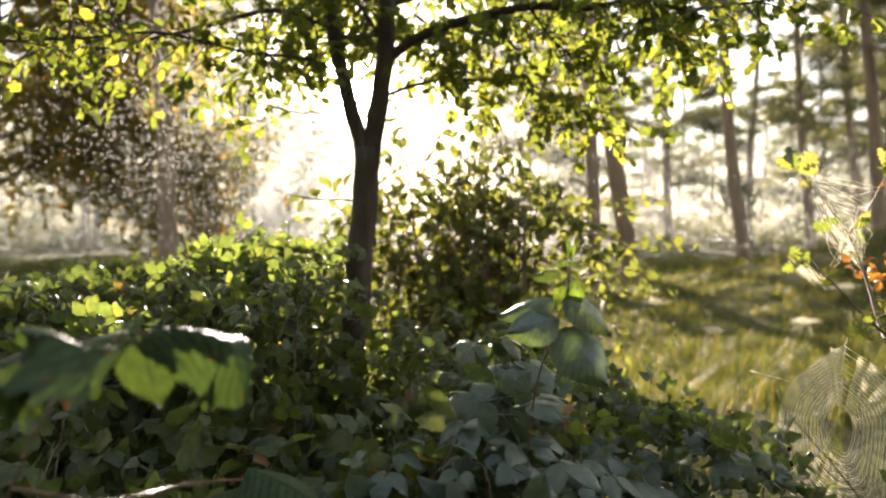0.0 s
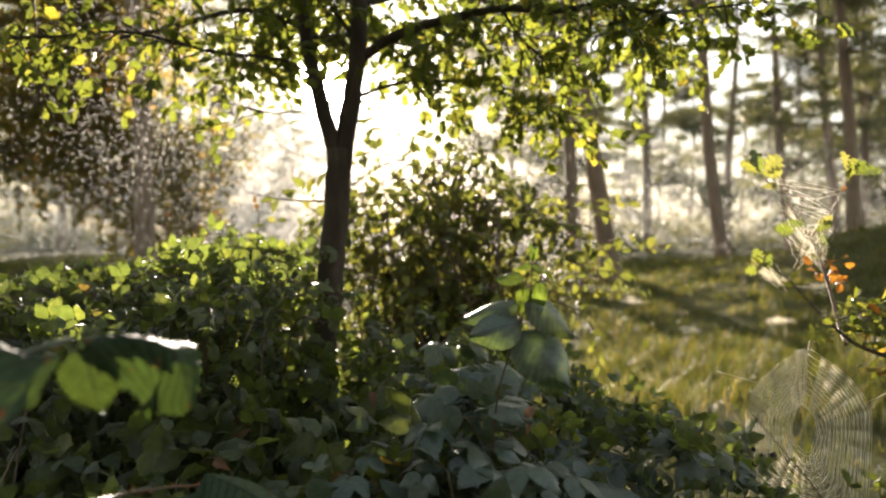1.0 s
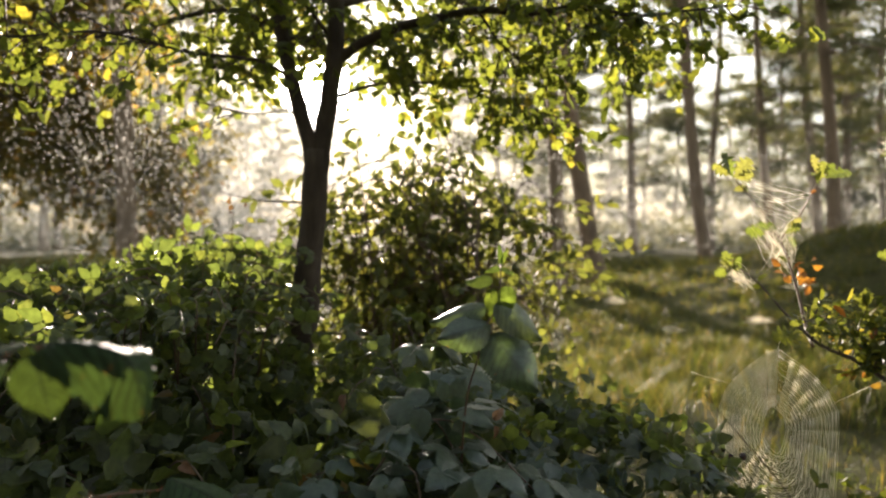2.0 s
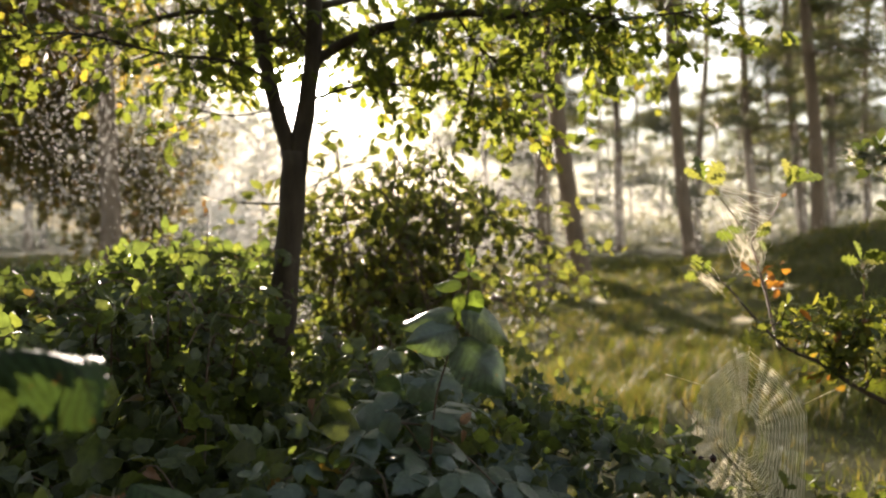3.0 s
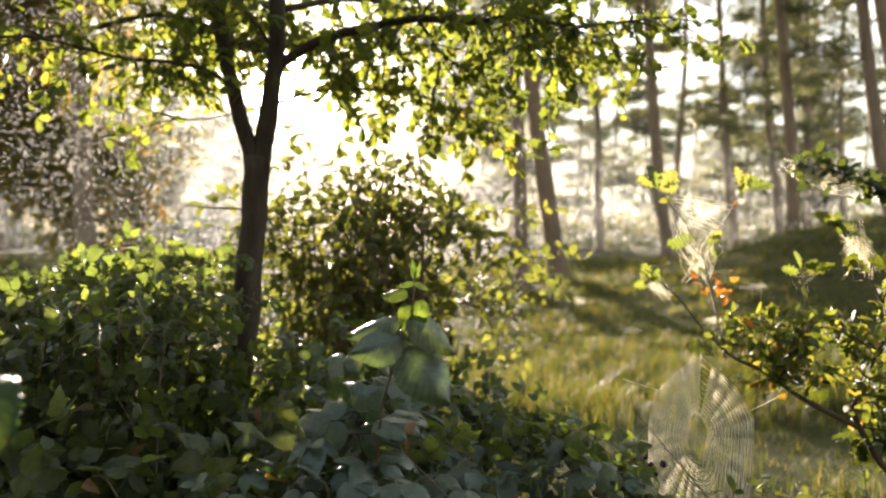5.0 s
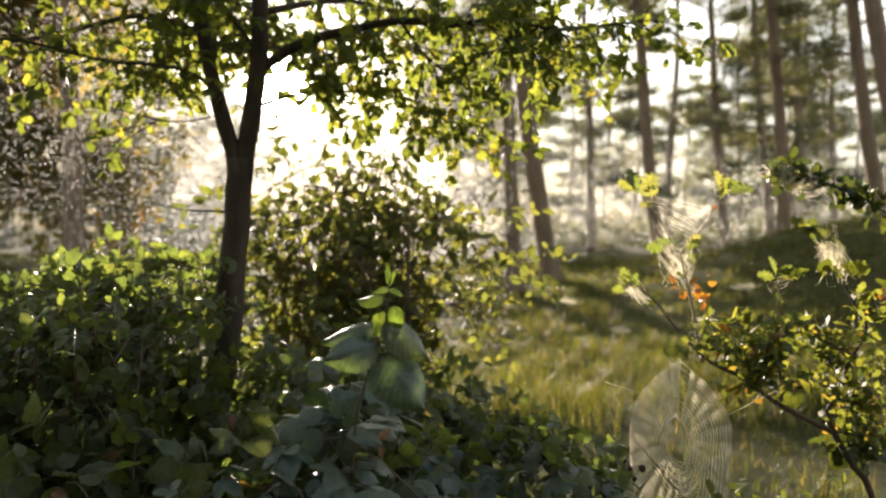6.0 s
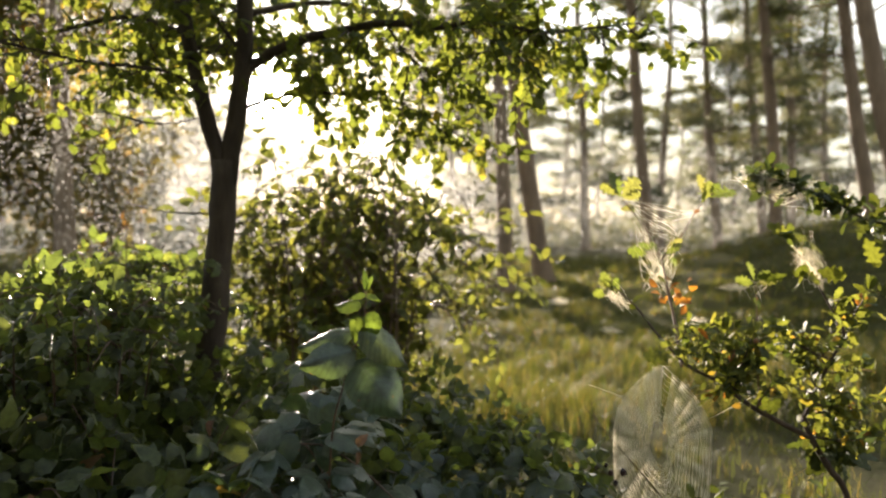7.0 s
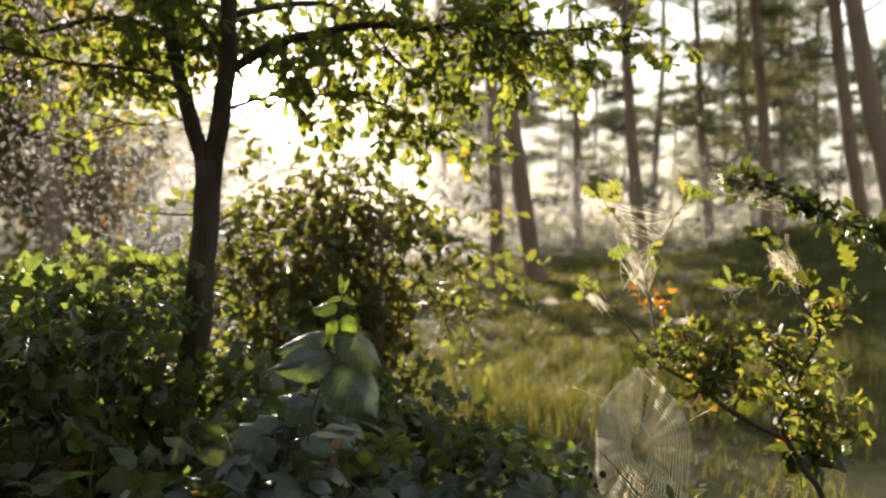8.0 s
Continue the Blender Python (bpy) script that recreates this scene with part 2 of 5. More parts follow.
# ---- shapes ----
def mesh_of(name, verts, faces, material, smooth=True, uv=None):
    me = bpy.data.meshes.new(name)
    me.from_pydata(verts.tolist() if isinstance(verts, np.ndarray) else verts, [], faces.tolist() if isinstance(faces, np.ndarray) else faces)
    me.materials.append(material)
    if smooth:
        me.polygons.foreach_set("use_smooth", [True] * len(me.polygons))
    if uv is not None:
        layer = me.uv_layers.new(name="leaf")
        idx = np.zeros(len(me.loops), dtype=np.int32)
        me.loops.foreach_get("vertex_index", idx)
        layer.data.foreach_set("uv", np.asarray(uv, dtype=np.float32)[idx].ravel())
    me.update()
    return me


def child(name, me, parent, m=None, label="", kind=""):
    ob = new(name, me)
    ob.parent = parent
    if m is not None:
        ob.matrix_basis = m
    return tagged(ob, label, kind=kind)


def thing(name, at, label, category, group="", kind=""):
    ob = new(name)
    ob.empty_display_size = 0.1
    ob.location = at
    return tagged(ob, label, category, group, kind)


def spline(pts, step):
    """A smooth line of points through pts (Catmull-Rom), about step metres apart."""
    p = [Vector(q) for q in pts]
    p = [p[0] * 2 - p[1]] + p + [p[-1] * 2 - p[-2]]
    res = []
    for i in range(1, len(p) - 2):
        n = max(1, int((p[i + 1] - p[i]).length / step))
        for k in range(n):
            t = k / n
            a, b, c, d = p[i - 1], p[i], p[i + 1], p[i + 2]
            res.append(0.5 * ((2 * b) + (c - a) * t + (2 * a - 5 * b + 4 * c - d) * t * t + (3 * b - a - 3 * c + d) * t ** 3))
    res.append(p[-2].copy())
    return res


class Soup:
    """Gathers vertices and faces of one mesh."""

    def __init__(self):
        self.v, self.f = [], []

    def tube(self, pts, r0, r1, sides=6, rough=0.0, power=1.0):
        n, base = len(pts), len(self.v)
        up = Vector((0.31, 0.17, 0.93))
        for i, p in enumerate(pts):
            d = (pts[min(i + 1, n - 1)] - pts[max(i - 1, 0)]).normalized()
            a = d.cross(up)
            if a.length < 1e-3:
                a = d.cross(Vector((1, 0, 0)))
            a.normalize()
            b = d.cross(a)
            r = r0 + (r1 - r0) * (i / (n - 1)) ** power
            for s in range(sides):
                g = 2 * math.pi * s / sides
                rr = r * (1 + rough * noise.noise((p + (a * math.cos(g) + b * math.sin(g)) * r) * (0.6 / max(r, 1e-4))))
                self.v.append(tuple(p + (a * math.cos(g) + b * math.sin(g)) * rr))
        for i in range(n - 1):
            for s in range(sides):
                q = base + i * sides
                self.f.append((q + s, q + (s + 1) % sides, q + sides + (s + 1) % sides, q + sides + s))
        self.f.append(tuple(base + s for s in reversed(range(sides))))
        self.f.append(tuple(base + (n - 1) * sides + s for s in range(sides)))

    def spike(self, p, d, length, r):
        """A thorn from p along d."""
        d = d.normalized()
        a = d.orthogonal().normalized()
        b = d.cross(a)
        base = len(self.v)
        for s in range(4):
            g = math.pi / 2 * s
            self.v.append(tuple(p + (a * math.cos(g) + b * math.sin(g)) * r))
        self.v.append(tuple(p + d * length))
        for s in range(4):
            self.f.append((base + s, base + (s + 1) % 4, base + 4))

    def mesh(self, name, material, smooth=True):
        return mesh_of(name, self.v, self.f, material, smooth)


def leaf_grid(length, width, nu, nv, kind="bramble", serr=0.0, pleat=0.0, fold=0.25, droop=0.2, seed=0):
    """A leaf blade as a grid: base at the origin, along +y, its face towards +z. Gives vertices, quads and (along, across)."""
    rng = np.random.RandomState(seed)
    v, uv, f = [], [], []
    skew = rng.uniform(-0.12, 0.12)
    for i in range(nu + 1):
        u = i / nu
        if kind == "bramble":
            w = 0.5 * width * (math.sin(math.pi * u ** 0.72) ** 0.75 if 0 < u < 1 else 0.0)
            w *= 1 - 0.25 * max(0, u - 0.7) / 0.3
        elif kind == "oak":
            w = 0.5 * width * (math.sin(math.pi * u ** 1.35) ** 0.6 if 0 < u < 1 else 0.0)
            w *= 1 + 0.3 * math.sin(2 * math.pi * 4.5 * u + 0.6)
        else:
            w = 0.5 * width * (math.sin(math.pi * u) ** 0.8 if 0 < u < 1 else 0.0)
        w = max(w, 0.012 * width)
        for s in range(-nv, nv + 1):
            q = s / nv
            ww = w
            if serr and abs(s) == nv:
                ww = w * (1 + serr * (1 if i % 2 else -0.6))
            x = q * ww + skew * width * u * u
            z = fold * abs(q) * w - droop * length * u * u + rng.uniform(-1, 1) * 0.006 * length
            z -= 0.10 * width * q * q * (0.5 + u)
            if pleat:
                z += pleat * width * math.sin(2 * math.pi * (u * 10 - abs(q) * 2.4)) * abs(q) ** 0.5 * (1 - u * 0.6)
            v.append((x, u * length, z))
            uv.append((u, q))
    row = 2 * nv + 1
    for i in range(nu):
        for s in range(row - 1):
            f.append((i * row + s, i * row + s + 1, (i + 1) * row + s + 1, (i + 1) * row + s))
    return np.array(v), np.array(f), np.array(uv)


def join(shapes):
    """Joins (vertices, faces, uv) sets."""
    vs, fs, us, n = [], [], [], 0
    for v, f, u in shapes:
        vs.append(v)
        fs.append(f + n)
        us.append(u)
        n += len(v)
    return np.vstack(vs), np.vstack(fs), np.vstack(us)


def moved(shape, m):
    v, f, u = shape
    a = np.array(m)
    return v @ a[:3, :3].T + a[:3, 3], f, u


def aim(p, d, n, s=1.0):
    """The pose of a leaf at p that grows along d with its face towards n, scaled by s."""
    d = Vector(d).normalized()
    x = d.cross(Vector(n))
    if x.length < 1e-4:
        x = d.orthogonal()
    x.normalize()
    z = x.cross(d)
    m = Matrix((x, d, z)).transposed().to_4x4() @ Matrix.Scale(s, 4)
    m.translation = p
    return m


def mass(name, template, poses, material, parent, label="", kind="stuff", smooth=True):
    """Many copies of one small shape as one mesh."""
    v, f = template[:2]
    a = np.array([np.array(m) for m in poses])
    vv = np.einsum("nij,kj->nki", a[:, :3, :3], v) + a[:, None, :3, 3]
    ff = f[None] + (np.arange(len(a)) * len(v))[:, None, None]
    me = mesh_of(name, vv.reshape(-1, 3), ff.reshape(-1, f.shape[1]), material, smooth)
    return child(name, me, parent, None, label, kind)


rng = random.Random(11)


def rvec(r=rng):
    while True:
        v = Vector((r.uniform(-1, 1), r.uniform(-1, 1), r.uniform(-1, 1)))
        if 0.05 < v.length < 1:
            return v.normalized()


def smooth01(x):
    x = min(1.0, max(0.0, x))
    return x * x * (3 - 2 * x)


# ---- ground ----
def ground_z(x, y):
    z = 0.45 * smooth01((y - 8.5) / 6) + 0.28 * smooth01((y - 13) / 9)
    z += 1.3 * math.exp(-((x - 9.3) / 3.2) ** 2 - ((y - 12) / 3.6) ** 2)
    z += 0.25 * math.exp(-((x + 6) / 4) ** 2 - ((y - 14) / 5) ** 2)
    near = max(0.0, 1 - math.hypot(x, y) / 80)
    z += near * (0.10 * noise.noise(Vector((x * 0.55, y * 0.55, 1.7))) + 0.085 * noise.noise(Vector((x * 1.7, y * 1.7, 5.2))) * smooth01((y - 3.5) / 2) + 0.02 * noise.noise(Vector((x * 4.1, y * 4.1, 2.2))))
    return z


def build_ground():
    lim = [0.0]
    step = 0.22
    while lim[-1] < 900:
        lim.append(lim[-1] + step)
        step = 0.22 if lim[-1] < 14 else step * 1.16
    axis = [-a for a in reversed(lim[1:])] + lim
    n = len(axis)
    v = [(x, y + 6, ground_z(x, y + 6)) for y in axis for x in axis]
    f = [(j * n + i, j * n + i + 1, (j + 1) * n + i + 1, (j + 1) * n + i) for j in range(n - 1) for i in range(n - 1)]
    ob = new("ground", mesh_of("ground", v, f, M_SOIL))
    tagged(ob, "uneven mossy forest floor under grass and brambles", "ground", kind="structure")


build_ground()


# ---- pines ----
def tuft_shape(seed, blades=14, length=0.15, width=0.022):
    """A tuft of pine needles: thin blades that spread from one point."""
    r = random.Random(seed)
    v, f = [], []
    for _ in range(blades):
        d = rvec(r)
        d.z = d.z * 0.55 + 0.15
        d.normalize()
        side = d.cross(rvec(r)).normalized() * width
        b = Vector((r.uniform(-0.1, 0.1), r.uniform(-0.1, 0.1), r.uniform(-0.05, 0.05)))
        k = len(v)
        tip = b + d * length * r.uniform(0.7, 1.3)
        v += [tuple(b - side * 0.5), tuple(b + side * 0.5), tuple(tip)]
        f.append((k, k + 1, k + 2))
    return np.array(v), np.array(f), np.zeros((len(v), 2))


def pine(name, base, top, r0, height, crown_from, seed, label, pads=34, spread=1.9, tufts=46, blades=14, blade=1.0, clump=1.0):
    """A Scots pine: base and a second point of the trunk give its lean."""
    r = random.Random(seed)
    base, top = Vector(base), Vector(top)
    tree = thing(name, base, label, "pine tree", "pines of the wood")
    d = (top - base) / max(0.1, (top.z - base.z))
    pts = []
    for i in range(15):
        h = height * i / 14
        q = d * h if h < 8 else d * 8 + Vector((d.x * 0.4, d.y * 0.4, 1)) * (h - 8)
        wob = 0.06 * r0 / 0.2
        pts.append(Vector((q.x + wob * math.sin(h * 0.8 + seed), q.y + wob * math.cos(h * 0.6 + seed), h)))
    pts = [Vector((0, 0, -0.15))] + pts
    s = Soup()
    line = spline(pts, 0.5)
    s.tube(line, r0, r0 * 0.28, 14, 0.10)
    # the root flare
    for i in range(14 * 2):
        x, y, z = s.v[i]
        k = 1.35 if z < 0.1 else 1.12
        s.v[i] = (x * k, y * k, z)
    child("trunk", s.mesh("trunk", M_PINE_BARK), tree, None, "reddish-grey furrowed pine trunk")

    def at(h):
        i = min(len(line) - 2, max(0, int(h / height * (len(line) - 1))))
        return line[i]

    b = Soup()
    poses = []
    for i in range(pads):
        h = crown_from + (height - crown_from) * (i + r.random()) / pads
        p = at(h)
        g = r.uniform(0, 2 * math.pi)
        ln = spread * (1.0 - 0.55 * ((h - crown_from) / (height - crown_from)) ** 2) * r.uniform(0.55, 1.2)
        out = Vector((math.cos(g), math.sin(g), r.uniform(-0.12, 0.35)))
        mid = p + out * ln * 0.5 + Vector((0, 0, r.uniform(-0.1, 0.15)))
        end = p + out * ln + Vector((0, 0, r.uniform(-0.1, 0.3)))
        bl = spline([p, mid, end], 0.25)
        b.tube(bl, 0.035 * r.uniform(0.6, 1.1), 0.008, 5)
        for _ in range(int(tufts * r.uniform(0.6, 1.3))):
            q = bl[int(len(bl) * (1 - 0.55 * r.random() ** 1.6) * 0.999)]
            c = q + Vector((r.gauss(0, 0.21 * spread / 1.9 * clump), r.gauss(0, 0.21 * spread / 1.9 * clump), r.gauss(0.04, 0.09 * clump)))
            poses.append(Matrix.Translation(c) @ Euler((r.uniform(-0.5, 0.5), r.uniform(-0.5, 0.5), r.uniform(0, 6.3))).to_matrix().to_4x4() @ Matrix.Scale(r.uniform(0.7, 1.4) * blade, 4))
    child("branchwork", b.mesh("branchwork", M_PINE_BARK), tree, kind="stuff")
    mass("crown", tuft_shape(seed, blades), poses, M_NEEDLE, tree, "thin crown of grey-green needle clumps in flat layers", smooth=False)
    return tree


def gz(x, y, drop=0.0):
    return (x, y, ground_z(x, y) - drop)


PINE_LABEL = "tall straight Scots pine with bare trunk in morning mist"
pine("pine_tree", gz(2.63, 13.0), (2.52, 13.0, 5.46), 0.135, 15, 7.5, 1, PINE_LABEL)
pine("pine_tree", gz(3.52, 14.0), (2.87, 14.0, 5.78), 0.185, 16, 8.0, 2, "leaning thick Scots pine with bare reddish trunk in mist")
pine("pine_tree", gz(7.3, 18.0), (6.64, 18.0, 7.1), 0.17, 15, 7.0, 3, PINE_LABEL)
pine("pine_tree", gz(8.6, 28.0), (8.1, 28.0, 10.3), 0.19, 14, 3.4, 4, "distant Scots pine with low crown in mist", 40, 2.4)
pine("pine_tree", gz(-4.38, 12.0), (-4.66, 12.0, 4.98), 0.168, 13, 5.6, 5, PINE_LABEL)
pine("pine_tree", gz(10.05, 17.0), (9.6, 17.0, 6.9), 0.17, 15, 4.6, 6, "dark Scots pine with layered branches on the rise", 34, 2.1)
pine("pine_tree", gz(13.54, 24.0), (12.76, 24.0, 9.1), 0.18, 15, 4.2, 7, "distant Scots pine with crooked trunk in mist", 36, 2.3)
pine("pine_tree", gz(11.9, 24.0), (11.28, 24.0, 9.1), 0.17, 14, 3.6, 8, "distant Scots pine with yellowing crown in mist", 40, 2.4)
pine("pine_tree", gz(11.1, 15.0), (10.26, 15.0, 6.4), 0.17, 15, 5.0, 9, "dark Scots pine on the grassy rise", 36, 2.2)
pine("pine_tree", gz(10.35, 13.0), (9.33, 13.0, 5.7), 0.20, 15, 6.4, 10, "dark thick Scots pine on the grassy rise", 30, 2.0)
pine("pine_tree", gz(15.7, 26.0), (15.5, 26.0, 9.97), 0.17, 14, 3.2, 12, "distant Scots pine with layered branches in mist", 40, 2.6)


def far_pines():
    """The wood behind: two patterns of low-crowned pine set out on a loose grid, with the gap where the sun stands kept open."""
    r = random.Random(5)
    kinds = [pine("pine_tree", gz(x, y), (x + 0.3, y, 8), 0.17, 13, 2.6, 20 + i, "distant low-branched Scots pine pale in the mist", 20, 2.6, 62, 6, 2.5, 0.8)
             for i, (x, y) in enumerate(((4.5, 33.0), (18.5, 31.0), (-13.0, 27.0)))]
    spots = [(-10.4, 34.0), (-12.4, 40.0), (-9.6, 30.0), (-14.0, 36.0)]
    small = [(-4.9, 27.0), (-6.2, 28.5), (-7.3, 27.0), (-5.6, 30.0), (-8.4, 29.0), (-6.9, 31.0)]
    low = [(-7.4, 41.0), (-9.6, 44.0), (-6.6, 46.0), (-11.4, 43.0), (-8.3, 48.0), (-4.2, 47.0), (-13.0, 47.0)]
    for i, (x, y) in enumerate(spots):
        copy_thing(kinds[i % 3], Matrix.Translation(gz(x, y, 0.1)) @ Matrix.Rotation(i * 1.3, 4, "Z"))
    for i, (x, y) in enumerate(low):
        copy_thing(kinds[i % 3], Matrix.Translation(gz(x, y, 0.1)) @ Matrix.Rotation(i * 2.1, 4, "Z") @ Matrix.Scale(0.52 + 0.02 * (i % 3), 4))
    for i, (x, y) in enumerate(small):
        copy_thing(kinds[i % 3], Matrix.Translation(gz(x, y, 0.1)) @ Matrix.Rotation(i * 1.7, 4, "Z") @ Matrix.Scale(0.42 + 0.02 * (i % 3), 4))
    spots += low
    for j in range(4):
        for i in range(16):
            x = -34 + i * 5.2 + r.uniform(-1.8, 1.8)
            y = 30 + j * 10 + r.uniform(-2.5, 2.5)
            lane = x + 0.132 * y
            size = 1.0
            in_lane = -3.2 < lane < 0.25 * y
            if in_lane:
                size = 0.55
            if (in_lane and y < 47) or any(math.hypot(x - a, y - b) < 3.0 for a, b in spots):
                continue
            if abs(math.atan2(x, y)) > 0.68:
                continue
            spots.append((x, y))
            copy_thing(kinds[r.randrange(3)], Matrix.Translation(gz(x, y, 0.1)) @ Matrix.Rotation(r.uniform(0, 6.3), 4, "Z") @ Matrix.Scale(size * r.uniform(0.9, 1.1), 4))


far_pines()
# two far pines added so that their high crowns shade the grassy rise
pine("pine_tree", gz(2.2, 42.0), (2.3, 42.0, 8), 0.2, 15, 7.0, 15, "tall bare-stemmed Scots pine added in the mist to shade the rise", 34, 2.4, 60)
pine("pine_tree", gz(4.6, 44.0), (4.5, 44.0, 8), 0.2, 16, 7.0, 16, "tall bare-stemmed Scots pine added in the mist to shade the rise", 34, 2.4, 60)


def undergrowth():
    """The low tangle of saplings and bracken that closes the wood's floor far off."""
    r = random.Random(61)
    poses = []
    for _ in range(420):
        y = r.uniform(27, 52)
        x = r.uniform(-0.75, 0.8) * y
        h = r.uniform(0.5, 2.2)
        for _ in range(22):
            c = Vector((x + r.gauss(0, 0.9), y + r.gauss(0, 0.6), ground_z(x, y) + h * r.random()))
            poses.append(Matrix.Translation(c) @ Euler((r.uniform(-0.5, 0.5), r.uniform(-0.5, 0.5), r.uniform(0, 6.3))).to_matrix().to_4x4() @ Matrix.Scale(r.uniform(2.0, 3.4), 4))
    brake = thing("undergrowth", (0, 0, 0), "low hazy undergrowth along the foot of the wood", "undergrowth", kind="stuff")
    mass("foliage", tuft_shape(91, 6), poses, M_NEEDLE, brake, smooth=False)


undergrowth()


def sky_blocking_pines():
    """Unseen pines behind the path, added to keep sky light off the near leaves."""
    model = pine("pine_tree", gz(-4.5, -6.0), (-4.4, -6.0, 8), 0.18, 13, 2.2, 33, "unseen low-branched Scots pine added to block sky light", 30, 2.6, 34, 6, 2.5)
    for x, y, g in ((-9.0, -3.0, 1.0), (-1.0, -8.5, 2.0), (-7.5, -9.0, 3.0), (-11.0, 1.5, 4.0), (2.8, -11.0, 5.0), (-4.0, -12.0, 0.4), (-2.6, -4.5, 1.7), (0.8, -5.2, 2.9), (-6.6, -3.4, 0.2), (4.0, -6.5, 3.6), (6.5, -9.0, 1.1), (-6.5, -0.5, 5.2), (8.5, -5.0, 2.2), (1.5, -8.0, 0.9)):
        copy_thing(model, Matrix.Translation(gz(x, y, 0.1)) @ Matrix.Rotation(g, 4, "Z"))


sky_blocking_pines()


# ---- broadleaf trees ----
def leafy_twigs(r, lines, per_metre, twig_len, leaf_step, soup, poses, spread=1.0, droop=0.15, size=(0.8, 1.25), start=0.15, bias=(0, 0, 0)):
    """Twigs that sprout from branches, with leaves set along them."""
    for line, amount in lines:
        ln = sum((line[i + 1] - line[i]).length for i in range(len(line) - 1))
        for _ in range(int(per_metre * ln * amount)):
            i = int(len(line) * r.uniform(start, 0.999))
            p = line[min(i, len(line) - 1)]
            along = (line[min(i + 1, len(line) - 1)] - line[max(i - 1, 0)]).normalized()
            d = (along * r.uniform(0.0, 0.9) + rvec(r) * spread + Vector(bias)).normalized()
            tl = twig_len * r.uniform(0.4, 1.2)
            tw = spline([p, p + d * tl * 0.5 + rvec(r) * tl * 0.08, p + d * tl + Vector((0, 0, -droop * tl))], leaf_step)
            soup.tube([tw[0], tw[len(tw) // 2], tw[-1]], 0.0035, 0.0012, 3)
            for k, q in enumerate(tw[1:]):
                for _ in range(2 if k > len(tw) * 0.5 else 1):
                    g = (d * 0.5 + rvec(r) * 0.9 + Vector((0, 0, -0.25))).normalized()
                    n = (rvec(r) * 0.8 + Vector((0, -0.15, 0.75))).normalized()
                    poses.append(aim(q, g, n, r.uniform(*size)))


